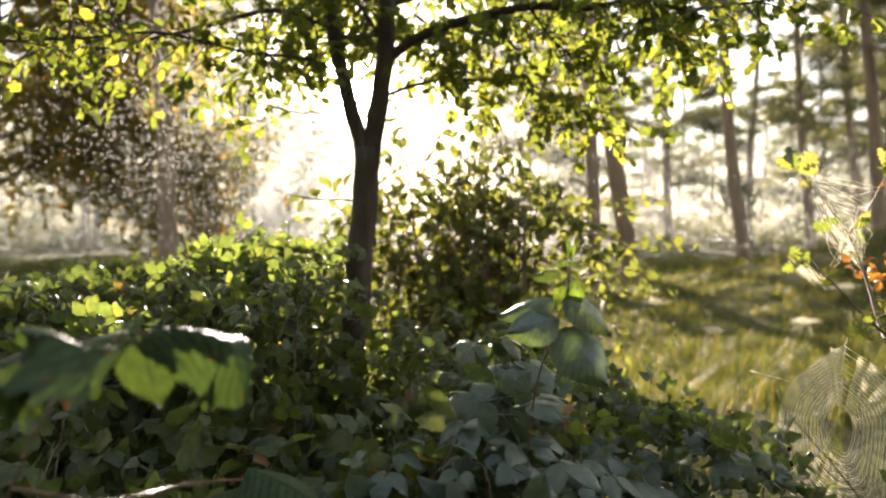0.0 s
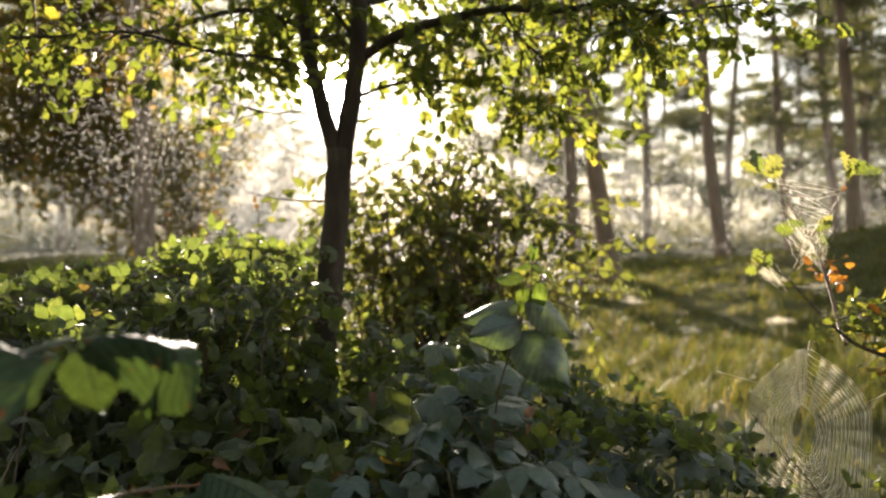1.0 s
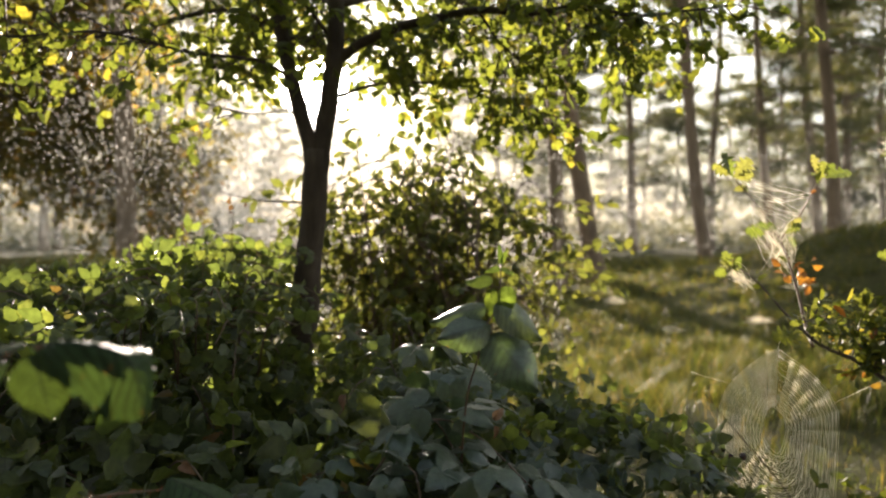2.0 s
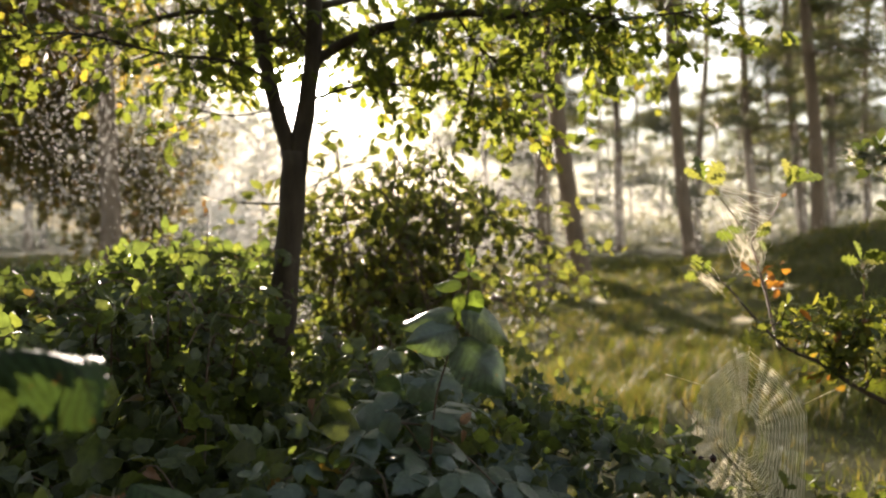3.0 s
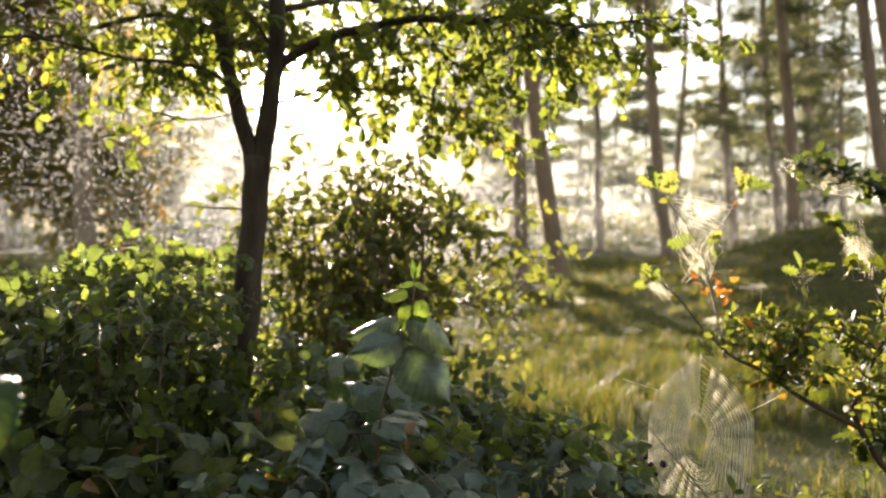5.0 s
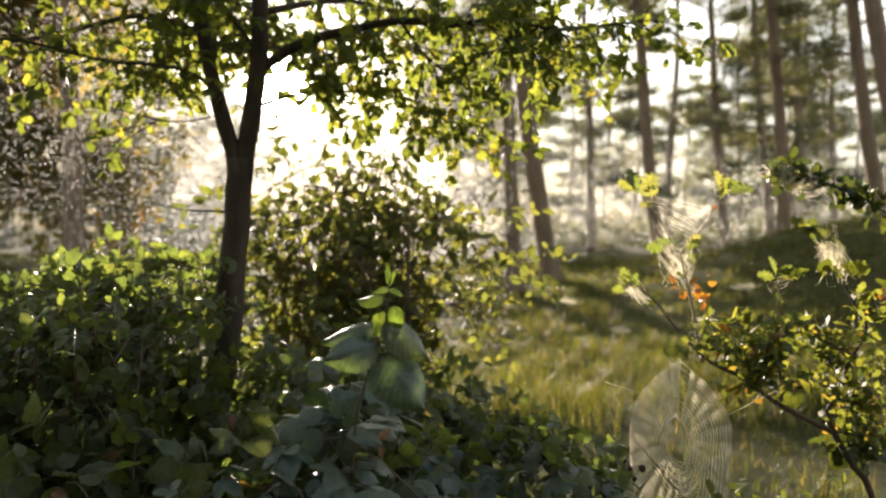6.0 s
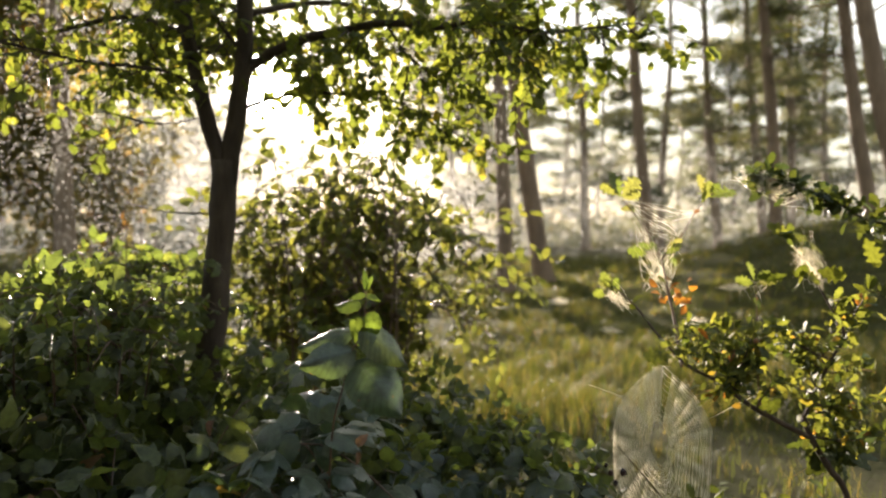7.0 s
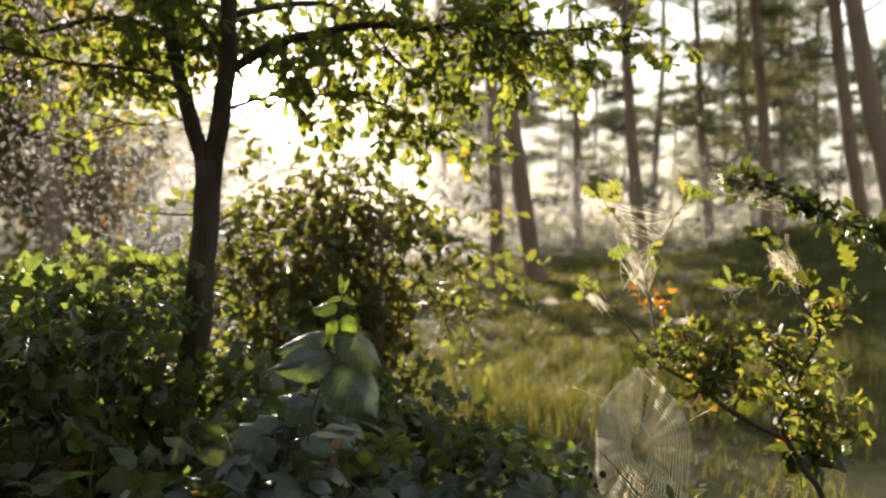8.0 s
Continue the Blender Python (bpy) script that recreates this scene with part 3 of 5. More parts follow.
def build_oak():
    r = random.Random(31)
    oak = thing("oak_tree", (0, 0, 0), "young forked oak with dark trunk and backlit green crown", "oak tree")
    trunk = spline([(-0.47, 3.2, -0.1), (-0.44, 3.2, 0.35), (-0.405, 3.2, 0.786), (-0.374, 3.2, 0.98), (-0.361, 3.2, 1.198), (-0.34, 3.2, 1.416), (-0.33, 3.2, 1.60), (-0.327, 3.2, 1.68)], 0.05)
    s = Soup()
    s.tube(trunk, 0.066, 0.054, 16, 0.14)
    child("trunk", s.mesh("trunk", M_OAK_BARK), oak, None, "dark furrowed oak trunk")
    fork_l = spline([(-0.338, 3.2, 1.58), (-0.356, 3.2, 1.71), (-0.389, 3.2, 1.82), (-0.438, 3.2, 2.017), (-0.473, 3.2, 2.184), (-0.497, 3.2, 2.326), (-0.56, 3.22, 2.7), (-0.66, 3.3, 3.3), (-0.7, 3.3, 3.9)], 0.05)
    fork_r = spline([(-0.318, 3.2, 1.58), (-0.303, 3.2, 1.71), (-0.281, 3.2, 1.84), (-0.252, 3.2, 2.044), (-0.24, 3.2, 2.188), (-0.243, 3.2, 2.332), (-0.22, 3.2, 2.7), (-0.15, 3.15, 3.3), (-0.1, 3.1, 4.1)], 0.05)
    limbs = [
        ([(-0.247, 3.2, 2.05), (-0.164, 3.2, 2.117), (-0.017, 3.15, 2.179), (0.15, 3.1, 2.211), (0.355, 3.0, 2.224), (0.556, 2.95, 2.199), (0.751, 2.9, 2.216), (0.942, 2.85, 2.165), (1.126, 2.8, 2.173), (1.327, 2.8, 2.198)], 0.024, 1.05),
        ([(-0.26, 3.2, 1.90), (-0.116, 3.2, 1.95), (0.027, 3.25, 1.986), (0.2, 3.3, 1.986), (0.376, 3.3, 1.964), (0.529, 3.3, 1.903), (0.708, 3.3, 1.804)], 0.009, 0.8),
        ([(-0.403, 3.2, 1.945), (-0.5, 3.1, 2.017), (-0.634, 3.0, 2.026), (-0.756, 2.9, 2.012), (-0.888, 2.8, 2.027), (-1.045, 2.7, 2.038), (-1.297, 2.6, 1.988), (-1.6, 2.5, 1.95)], 0.008, 0.8),
        ([(-0.38, 3.2, 1.874), (-0.522, 3.2, 1.836), (-0.663, 3.2, 1.834), (-0.734, 3.2, 1.857)], 0.004, 0.25),
        ([(-0.47, 3.2, 2.2), (-0.75, 3.3, 2.3), (-1.1, 3.4, 2.25), (-1.5, 3.5, 2.2), (-1.9, 3.6, 2.15)], 0.014, 0.6),
        ([(-0.24, 3.2, 2.3), (0.1, 3.4, 2.42), (0.5, 3.6, 2.4), (0.95, 3.7, 2.35), (1.3, 3.8, 2.3)], 0.016, 0.7),
        ([(-0.49, 3.2, 2.4), (-0.9, 2.9, 2.55), (-1.4, 2.6, 2.6), (-1.9, 2.4, 2.5)], 0.016, 0.5),
        ([(-0.23, 3.2, 2.5), (0.2, 2.8, 2.6), (0.7, 2.5, 2.65), (1.2, 2.3, 2.6)], 0.016, 0.8),
        ([(-0.5, 3.25, 2.6), (-0.6, 3.7, 2.75), (-0.8, 4.1, 2.8)], 0.014, 0.8),
        ([(-0.2, 3.2, 2.7), (0.1, 3.7, 2.85), (0.3, 4.2, 2.9)], 0.014, 0.8),
        ([(-0.66, 3.3, 3.2), (-1.2, 3.2, 3.3), (-1.7, 3.1, 3.2)], 0.014, 0.7),
        ([(-0.15, 3.15, 3.2), (0.4, 3.1, 3.4), (0.9, 3.1, 3.3)], 0.014, 0.7),
        ([(0.355, 3.0, 2.214), (0.45, 3.05, 2.10), (0.58, 3.1, 2.02), (0.68, 3.1, 1.95)], 0.006, 0.9),
        # four limbs out of view overhead, added to shade the thicket's near left
        ([(-0.5, 3.2, 2.5), (-0.9, 2.5, 2.75), (-1.3, 1.8, 2.85), (-1.6, 1.1, 2.8)], 0.018, 1.0),
        ([(-0.45, 3.2, 2.6), (-0.5, 2.4, 2.85), (-0.6, 1.6, 2.95), (-0.7, 0.8, 2.9)], 0.018, 1.0),
        ([(-0.6, 3.25, 2.9), (-1.2, 2.7, 3.1), (-2.0, 2.1, 3.1), (-2.6, 1.6, 3.0)], 0.018, 1.0),
        ([(-0.6, 3.25, 3.0), (-1.3, 3.0, 3.0), (-2.0, 2.9, 2.9), (-2.8, 2.8, 2.7)], 0.018, 1.0),
        ([(-0.47, 3.2, 2.10), (-0.38, 3.45, 2.22), (-0.25, 3.65, 2.32), (-0.1, 3.8, 2.3)], 0.008, 1.0),
        ([(-0.26, 3.2, 2.15), (-0.38, 3.0, 2.28), (-0.5, 2.85, 2.36), (-0.62, 2.8, 2.32)], 0.008, 1.0),
        ([(-0.25, 3.2, 2.3), (-0.4, 3.5, 2.42), (-0.6, 3.8, 2.45), (-0.9, 4.0, 2.4)], 0.010, 1.0),
        ([(-0.48, 3.2, 2.25), (-0.62, 3.4, 2.25), (-0.8, 3.6, 2.18), (-0.95, 3.7, 2.08)], 0.008, 1.1),
        ([(0.751, 2.9, 2.211), (0.85, 2.9, 2.12), (0.95, 2.95, 2.08)], 0.006, 0.9),
        ([(-0.47, 3.2, 2.15), (-0.30, 3.35, 2.2), (-0.05, 3.5, 2.2), (0.2, 3.55, 2.15)], 0.010, 0.9),
    ]
    lines = []
    for line, rad, tip in ((fork_l, 0.036, 0.012), (fork_r, 0.043, 0.012)):
        b = Soup()
        b.tube(line, rad, tip, 12, 0.12)
        child("fork", b.mesh("fork", M_OAK_BARK), oak)
        lines.append((line[int(len(line) * 0.4):], 0.7))
    for path, rad, amount in limbs:
        line = spline(path, 0.05)
        b = Soup()
        b.tube(line, rad, 0.003, 8, 0.12)
        child("limb", b.mesh("limb", M_OAK_BARK), oak)
        lines.append((line, amount))
    dead = Soup()
    dead.tube(spline([(-0.36, 3.2, 1.455), (-0.57, 3.2, 1.463), (-0.735, 3.2, 1.499)], 0.05), 0.006, 0.002, 5)
    child("dead_twig", dead.mesh("dead_twig", M_OAK_BARK), oak)
    twigs, poses = Soup(), []
    leafy_twigs(r, lines, 56, 0.30, 0.036, twigs, poses, 0.9, 0.2, (0.5, 0.95))
    poses = [m for m in poses if not (m.translation.z < 1.92 and abs(m.translation.x + 0.42) < 0.34)]
    poses = [m for m in poses if m.translation.x > -0.75 or r.random() < 0.68]
    # a gap in the crown beside the fork
    poses = [m for m in poses if ((m.translation.x + 0.23) / 0.17) ** 2 + ((m.translation.z - 1.97) / 0.24) ** 2 > 1 or r.random() < 0.2]
    child("twig_growth", twigs.mesh("twig_growth", M_TWIG), oak, kind="stuff")
    small = leaf_grid(0.078, 0.046, 7, 1, "oak", fold=0.2, droop=0.15)
    # the leaves on the low limbs, near the eye, are parts of their own
    r.shuffle(poses)
    near = [m for m in poses if m.translation.z < 2.3 and m.translation.y < 3.3][:260]
    keep = {id(m) for m in near}
    mass("crown", small, [m for m in poses if id(m) not in keep], M_OAK, oak, "backlit lobed oak leaves with sky showing through")
    meshes = [mesh_of("oak_leaf", *fine[:2], M_OAK_PART, uv=fine[2]) for fine in (leaf_grid(0.09, 0.055, 18, 2, "oak", 0, 0.0, 0.2, 0.1 + 0.1 * k, k) for k in range(3))]
    for i, m in enumerate(near):
        child("leaf", meshes[i % 3], oak, m)


build_oak()


def build_left_tree():
    r = random.Random(77)
    tree = thing("beech_tree", (-8.9, 14.2, ground_z(-8.9, 14.2)), "broadleaf tree with drooping yellowing branches in hazy sunlight", "tree")
    tree.scale = (1.42, 0.75, 1.42)
    s = Soup()
    trunk = spline([(0, 0, -0.1), (0.05, 0, 1.5), (0.2, 0.1, 3), (0.2, 0.1, 5.5), (0.3, 0, 8)], 0.2)
    s.tube(trunk, 0.16, 0.05, 14, 0.1)
    child("trunk", s.mesh("trunk", M_OAK_BARK), tree)
    lines = []
    for i in range(52):
        h = 1.0 + i * 0.15
        p = Vector((0.15, 0.05, h))
        g = r.uniform(-0.9, 0.7) if i % 4 else r.uniform(1.5, 4.5)
        ln = min(r.uniform(1.6, 4.6), 3.0 if h < 4.4 else 6.0) * (1.0 if h < 5 else 0.8)
        out = Vector((math.cos(g), math.sin(g) * 0.8, 0))
        path = [p, p + out * ln * 0.4 + Vector((0, 0, 0.35)), p + out * ln * 0.75 + Vector((0, 0, 0.15)), p + out * ln + Vector((0, 0, -0.45))]
        line = spline(path, 0.12)
        b = Soup()
        b.tube(line, 0.035, 0.006, 6)
        child("limb", b.mesh("limb", M_OAK_BARK), tree)
        lines.append((line, 1.0))
    twigs, poses = Soup(), []
    leafy_twigs(r, lines, 22.0, 0.65, 0.06, twigs, poses, 0.8, 0.35, (0.6, 1.15), 0.2)
    child("twig_growth", twigs.mesh("twig_growth", M_TWIG), tree, kind="stuff")
    poses = [m for m in poses if m.translation.x < 3.3 or m.translation.z > 4.4]
    mass("crown", leaf_grid(0.12, 0.078, 3, 1, "simple", fold=0.2, droop=0.2), poses, M_AUTUMN, tree, "thin green and yellow leaves lit from behind")


build_left_tree()


def build_young_tree():
    """A thin young tree in the haze beyond the oak."""
    r = random.Random(71)
    tree = thing("hazel_tree", (-4.8, 15.0, ground_z(-4.8, 15)), "thin young hazel fading into bright mist", "tree")
    lines = []
    for i in range(7):
        g = i * 0.9
        line = spline([(0.1 * math.cos(g), 0.1 * math.sin(g), -0.1), (0.3 * math.cos(g), 0.3 * math.sin(g), 1.1), (0.7 * math.cos(g), 0.7 * math.sin(g), 1.9 + 0.1 * i), (1.2 * math.cos(g), 1.2 * math.sin(g), 2.5)], 0.15)
        b = Soup()
        b.tube(line, 0.03, 0.008, 6)
        child("stem", b.mesh("stem", M_OAK_BARK), tree)
        lines.append((line, 1.0))
    twigs, poses = Soup(), []
    leafy_twigs(r, lines, 12, 0.6, 0.08, twigs, poses, 0.9, 0.2, (0.9, 1.7), 0.3)
    child("twig_growth", twigs.mesh("twig_growth", M_TWIG), tree, kind="stuff")
    mass("crown", leaf_grid(0.085, 0.065, 3, 1, "simple", fold=0.2, droop=0.2), poses, M_AUTUMN, tree, "hazy yellowing leaves")


build_young_tree()


# ---- bramble thicket ----
def bramble_top(x, y):
    """Height of the thicket's upper face."""
    ys = ((0.9, 0.60), (1.3, 0.73), (1.7, 0.84), (2.0, 0.92), (2.3, 0.99), (2.6, 1.06), (3.0, 1.11), (3.4, 1.15), (3.65, 1.12), (3.8, 0.9), (3.95, 0.6), (4.4, 0.3))
    h = np.interp(y, [a for a, _ in ys], [b for _, b in ys])
    h += 0.05 * smooth01((x - 0.1) / 0.3) * smooth01((2.6 - y) / 0.3) - 0.14 * smooth01((x - 0.78) / 0.25)
    h -= 0.30 * smooth01((x - 0.15) / 0.3) - 0.10 * smooth01((x - 0.6) / 0.3) + 0.2 * max(0, x - 0.5)
    h -= 0.10 * smooth01((x + 0.22) / 0.2) * smooth01((y - 2.0) / 0.5)
    if y > 3.0:
        h -= smooth01((y - 3.0) / 0.4) * smooth01((x + 0.75) / 0.5) * 0.2
    # the dip before the oak's foot
    h -= 0.22 * math.exp(-((x + 0.25 + 0.05 * (y - 2.2)) / 0.15) ** 2) * smooth01((y - 1.9) / 0.4)
    h -= (0.06 + 0.10 * smooth01((y - 2.4) / 0.8)) * max(0, -0.8 - x)
    h -= 0.06 * smooth01((0.1 - x) / 0.4) * smooth01((2.4 - y) / 0.7)
    h += 0.10 * noise.noise(Vector((x * 2.6, y * 2.6, 3.0))) + 0.05 * noise.noise(Vector((x * 7, y * 7, 8.0)))
    return float(h)


def in_thicket(x, y):
    right = 1.08 - 0.55 * max(0, y - 2.0) - 0.5 * max(0, 1.5 - y)
    return -3.2 < x < right and 1.15 + 0.15 * abs(x) < y < 3.9


def compound_leaf(seed, fine):
    """A bramble leaf of three leaflets on a short stalk."""
    if fine:
        blade = [leaf_grid(0.082, 0.054, 20, 2, "bramble", 0.13, 0.016, 0.18, 0.12 + 0.1 * (seed % 3), seed + k) for k in range(3)]
    else:
        blade = [leaf_grid(0.075, 0.052, 6, 1, "bramble", 0.14, 0, 0.25, 0.22, seed + k) for k in range(3)]
    a = pose(0, 0.035, 0, -8, 0, 0)
    b = pose(0.004, 0.02, 0, -14, 8, -68) @ Matrix.Scale(0.85, 4)
    c = pose(-0.004, 0.02, 0, -14, -8, 68) @ Matrix.Scale(0.85, 4)
    stalk_v = np.array([(-0.001, -0.03, 0), (0.001, -0.03, 0), (0.001, 0.036, 0.0), (-0.001, 0.036, 0.0)])
    return join([moved(blade[0], a), moved(blade[1], b), moved(blade[2], c), (stalk_v, np.array([(0, 1, 2, 3)]), np.zeros((4, 2)))])


def build_thicket():
    r = random.Random(8)
    bush = thing("bramble_thicket", (0, 0, 0), "dense dark green bramble thicket rimmed by low sunlight", "bramble bush")
    canes, poses = [], []
    for _ in range(430):
        x, y = r.uniform(-3.1, 1.4), r.uniform(1.1, 4.9)
        if not in_thicket(x, y) or r.random() > (1.0 if y < 2.8 or (x > -0.65 and y < 3.15) else 0.35):
            continue
        g = r.uniform(0, 6.28)
        ln = r.uniform(0.5, 1.1)
        ex, ey = x + math.cos(g) * ln, y + math.sin(g) * ln
        if not in_thicket(ex, ey):
            ex, ey = x - math.cos(g) * ln * 0.4, y - math.sin(g) * ln * 0.4
            if not in_thicket(ex, ey):
                ex, ey = x, y
        mx, my = (x + ex) / 2, (y + ey) / 2
        top = r.uniform(0.55, 1.03)
        path = [(x, y + 0.4, ground_z(x, y + 0.4) - 0.03), (x * 0.7 + mx * 0.3, y * 0.7 + my * 0.3, bramble_top(x, y) * top * 0.65), (mx, my, bramble_top(mx, my) * top), (ex, ey, bramble_top(ex, ey) * top * r.uniform(0.8, 1.0))]
        canes.append(spline(path, 0.05))
    for i, line in enumerate(list(canes)):
        k0 = int(len(line) * 0.3)
        for k in range(k0, len(line)):
            if r.random() < (0.4 if line[k].y > 2.85 and line[k].x < -0.5 else 0.75):
                p = line[k]
                d = rvec(r)
                d.z = abs(d.z) * 0.4 + 0.05
                d = (d + Vector((0, -0.15, 0))).normalized()
                n = (Vector((0, -0.25, 0.45)) + rvec(r) * 0.95).normalized()
                q = p + d * r.uniform(0.02, 0.06)
                if q.z < bramble_top(q.x, q.y) + (0.10 if q.x < 0.3 else 0.0):
                    poses.append(aim(q, (d * 0.8 + Vector((0, 0, -0.35 * r.random()))), n, r.uniform(0.6, 1.3) * (1 - 0.28 * smooth01((q.y - 1.8) / 0.4))))
    # loose sprays that stand out of the ridge and take the sun
    for _ in range(420):
        x, y = r.uniform(-2.4, -0.42), r.uniform(2.1, 3.6)
        h = bramble_top(x, y)
        g = r.uniform(0, 6.28)
        ln = r.uniform(0.15, 0.4)
        up = r.uniform(0.0, 0.13) + 0.10 * r.random() * smooth01((x + 1.0) / 0.4)
        e = (x + math.cos(g) * ln, y + math.sin(g) * ln)
        line = spline([(x, y, h * 0.7), (x + math.cos(g) * ln * 0.4, y + math.sin(g) * ln * 0.4, h + up * 0.8), (e[0], e[1], h + up * r.uniform(0.2, 1.0))], 0.045)
        canes.insert(0, line)
        for p in line[len(line) // 3:]:
            d = (rvec(r) + Vector((0, 0, 0.1))).normalized()
            poses.append(aim(p, d, (rvec(r) + Vector((0, -0.35, 0.25))).normalized(), r.uniform(0.35, 0.85)))
    # the skin of the thicket: leaves held to the light
    for _ in range(6200):
        x, y = r.uniform(-3.1, 1.4), r.uniform(1.1, 4.8)
        if not in_thicket(x, y) or (x > 0.3 and r.random() < 0.5) or noise.noise(Vector((x * 4, y * 4, 1.0))) < -0.05 or (y > 2.7 and not (x > -0.65 and y < 3.15) and r.random() < 0.84):
            continue
        q = Vector((x, y, bramble_top(x, y) * (1 - 0.4 * r.random() ** 1.5) + r.gauss(0, 0.03)))
        d = rvec(r)
        d.z = d.z * 0.6 - 0.25
        n = (Vector((0, -0.45, 0.4)) + rvec(r) * 0.85).normalized()
        poses.append(aim(q, d, n, r.choice((0.55, 0.7, 0.85, 1.0, 1.25)) * r.uniform(0.85, 1.15) * (1.0 - 0.35 * smooth01((x - 0.2) / 0.4)) * (1 - 0.2 * smooth01((y - 1.9) / 0.4))))
    # inner leaves under the ridge, added to stop sun leaking to the front
    for _ in range(4400):
        x, y = r.uniform(-2.6, 0.3), r.uniform(1.55, 3.3)
        q = Vector((x, y, bramble_top(x, y) * r.uniform(0.2, 0.8)))
        poses.append(aim(q, rvec(r), (rvec(r) + Vector((0, -0.6, 0.2))).normalized(), r.uniform(0.9, 1.5)))
    # small glossy leaves down the sunny slope
    for _ in range(1000):
        x, y = r.uniform(0.25, 1.3), r.uniform(1.3, 3.2)
        if in_thicket(x, y) and y > 1.8:
            q = Vector((x, y, bramble_top(x, y) + 0.14 * r.random()))
            poses.append(aim(q, rvec(r), (rvec(r) + Vector((0, 0.1, 0.5))).normalized(), r.uniform(0.4, 0.8)))
    # broad leaves spread flat on the near slope
    for _ in range(140):
        x, y = r.uniform(0.1, 1.15), r.uniform(1.35, 2.5)
        if in_thicket(x, y):
            q = Vector((x, y, bramble_top(x, y) + r.uniform(0.0, 0.09)))
            d = rvec(r)
            d.z = -0.15 + 0.2 * d.z
            poses.append(aim(q, d, (rvec(r) * 0.4 + Vector((0.1, -0.35, 0.9))).normalized(), r.uniform(0.9, 1.4)))
    broad = poses[-110:]
    front = broad + sorted(poses[:-110], key=lambda m: abs(m.translation.x - 0.15) * 0.5 + m.translation.y - 0.9 * m.translation.z)[:290 - len(broad)]
    keep = {id(m) for m in front}
    rest = [m for m in poses if id(m) not in keep]
    stock = Soup()
    for i, line in enumerate(canes):
        line = line[int(len(line) * 0.35):]
        if len(line) < 4:
            continue
        if i < 150 and i % 2:
            b = Soup()
            b.tube(line, 0.0034, 0.0018, 6)
            child("cane", b.mesh("cane", M_CANE), bush)
        else:
            stock.tube(line, 0.0034, 0.0018, 4)
    child("cane_growth", stock.mesh("cane_growth", M_CANE), bush, kind="stuff")
    mass("foliage", compound_leaf(3, False), rest, M_BRAMBLE, bush, "crowded toothed bramble leaves")
    meshes = [mesh_of("bramble_leaf", *c[:2], M_BRAMBLE_PART, uv=c[2]) for c in (compound_leaf(40 + 7 * k, True) for k in range(4))]
    for i, m in enumerate(front):
        child("leaf", meshes[i % 4], bush, m)
    dry = [mesh_of("withered_leaf", *c[:2], M_WITHERED, uv=c[2]) for c in (leaf_grid(0.045, 0.026, 14, 2, "bramble", 0.1, 0.05, 0.8, 0.5, 80 + k) for k in range(2))]
    for i, (p, many) in enumerate((((-0.537, 2.6, 1.415), 4), ((-0.075, 1.75, 0.938), 1), ((0.263, 1.6, 0.90), 2), ((-0.382, 1.5, 0.853), 1))):
        for k in range(many):
            child("leaf", dry[(i + k) % 2], bush, aim(Vector(p) + rvec(r) * 0.016 * k, rvec(r), (rvec(r) * 0.5 + Vector((0, -0.8, 0.3))).normalized(), r.uniform(0.5, 0.85)), "curled withered brown leaf")
    stick = Soup()
    stick.tube(spline([(-0.56, 2.62, 0.98), (-0.545, 2.61, 1.25), (-0.537, 2.6, 1.415)], 0.04), 0.003, 0.0015, 5)
    child("cane", stick.mesh("cane", M_CANE), bush)


build_thicket()


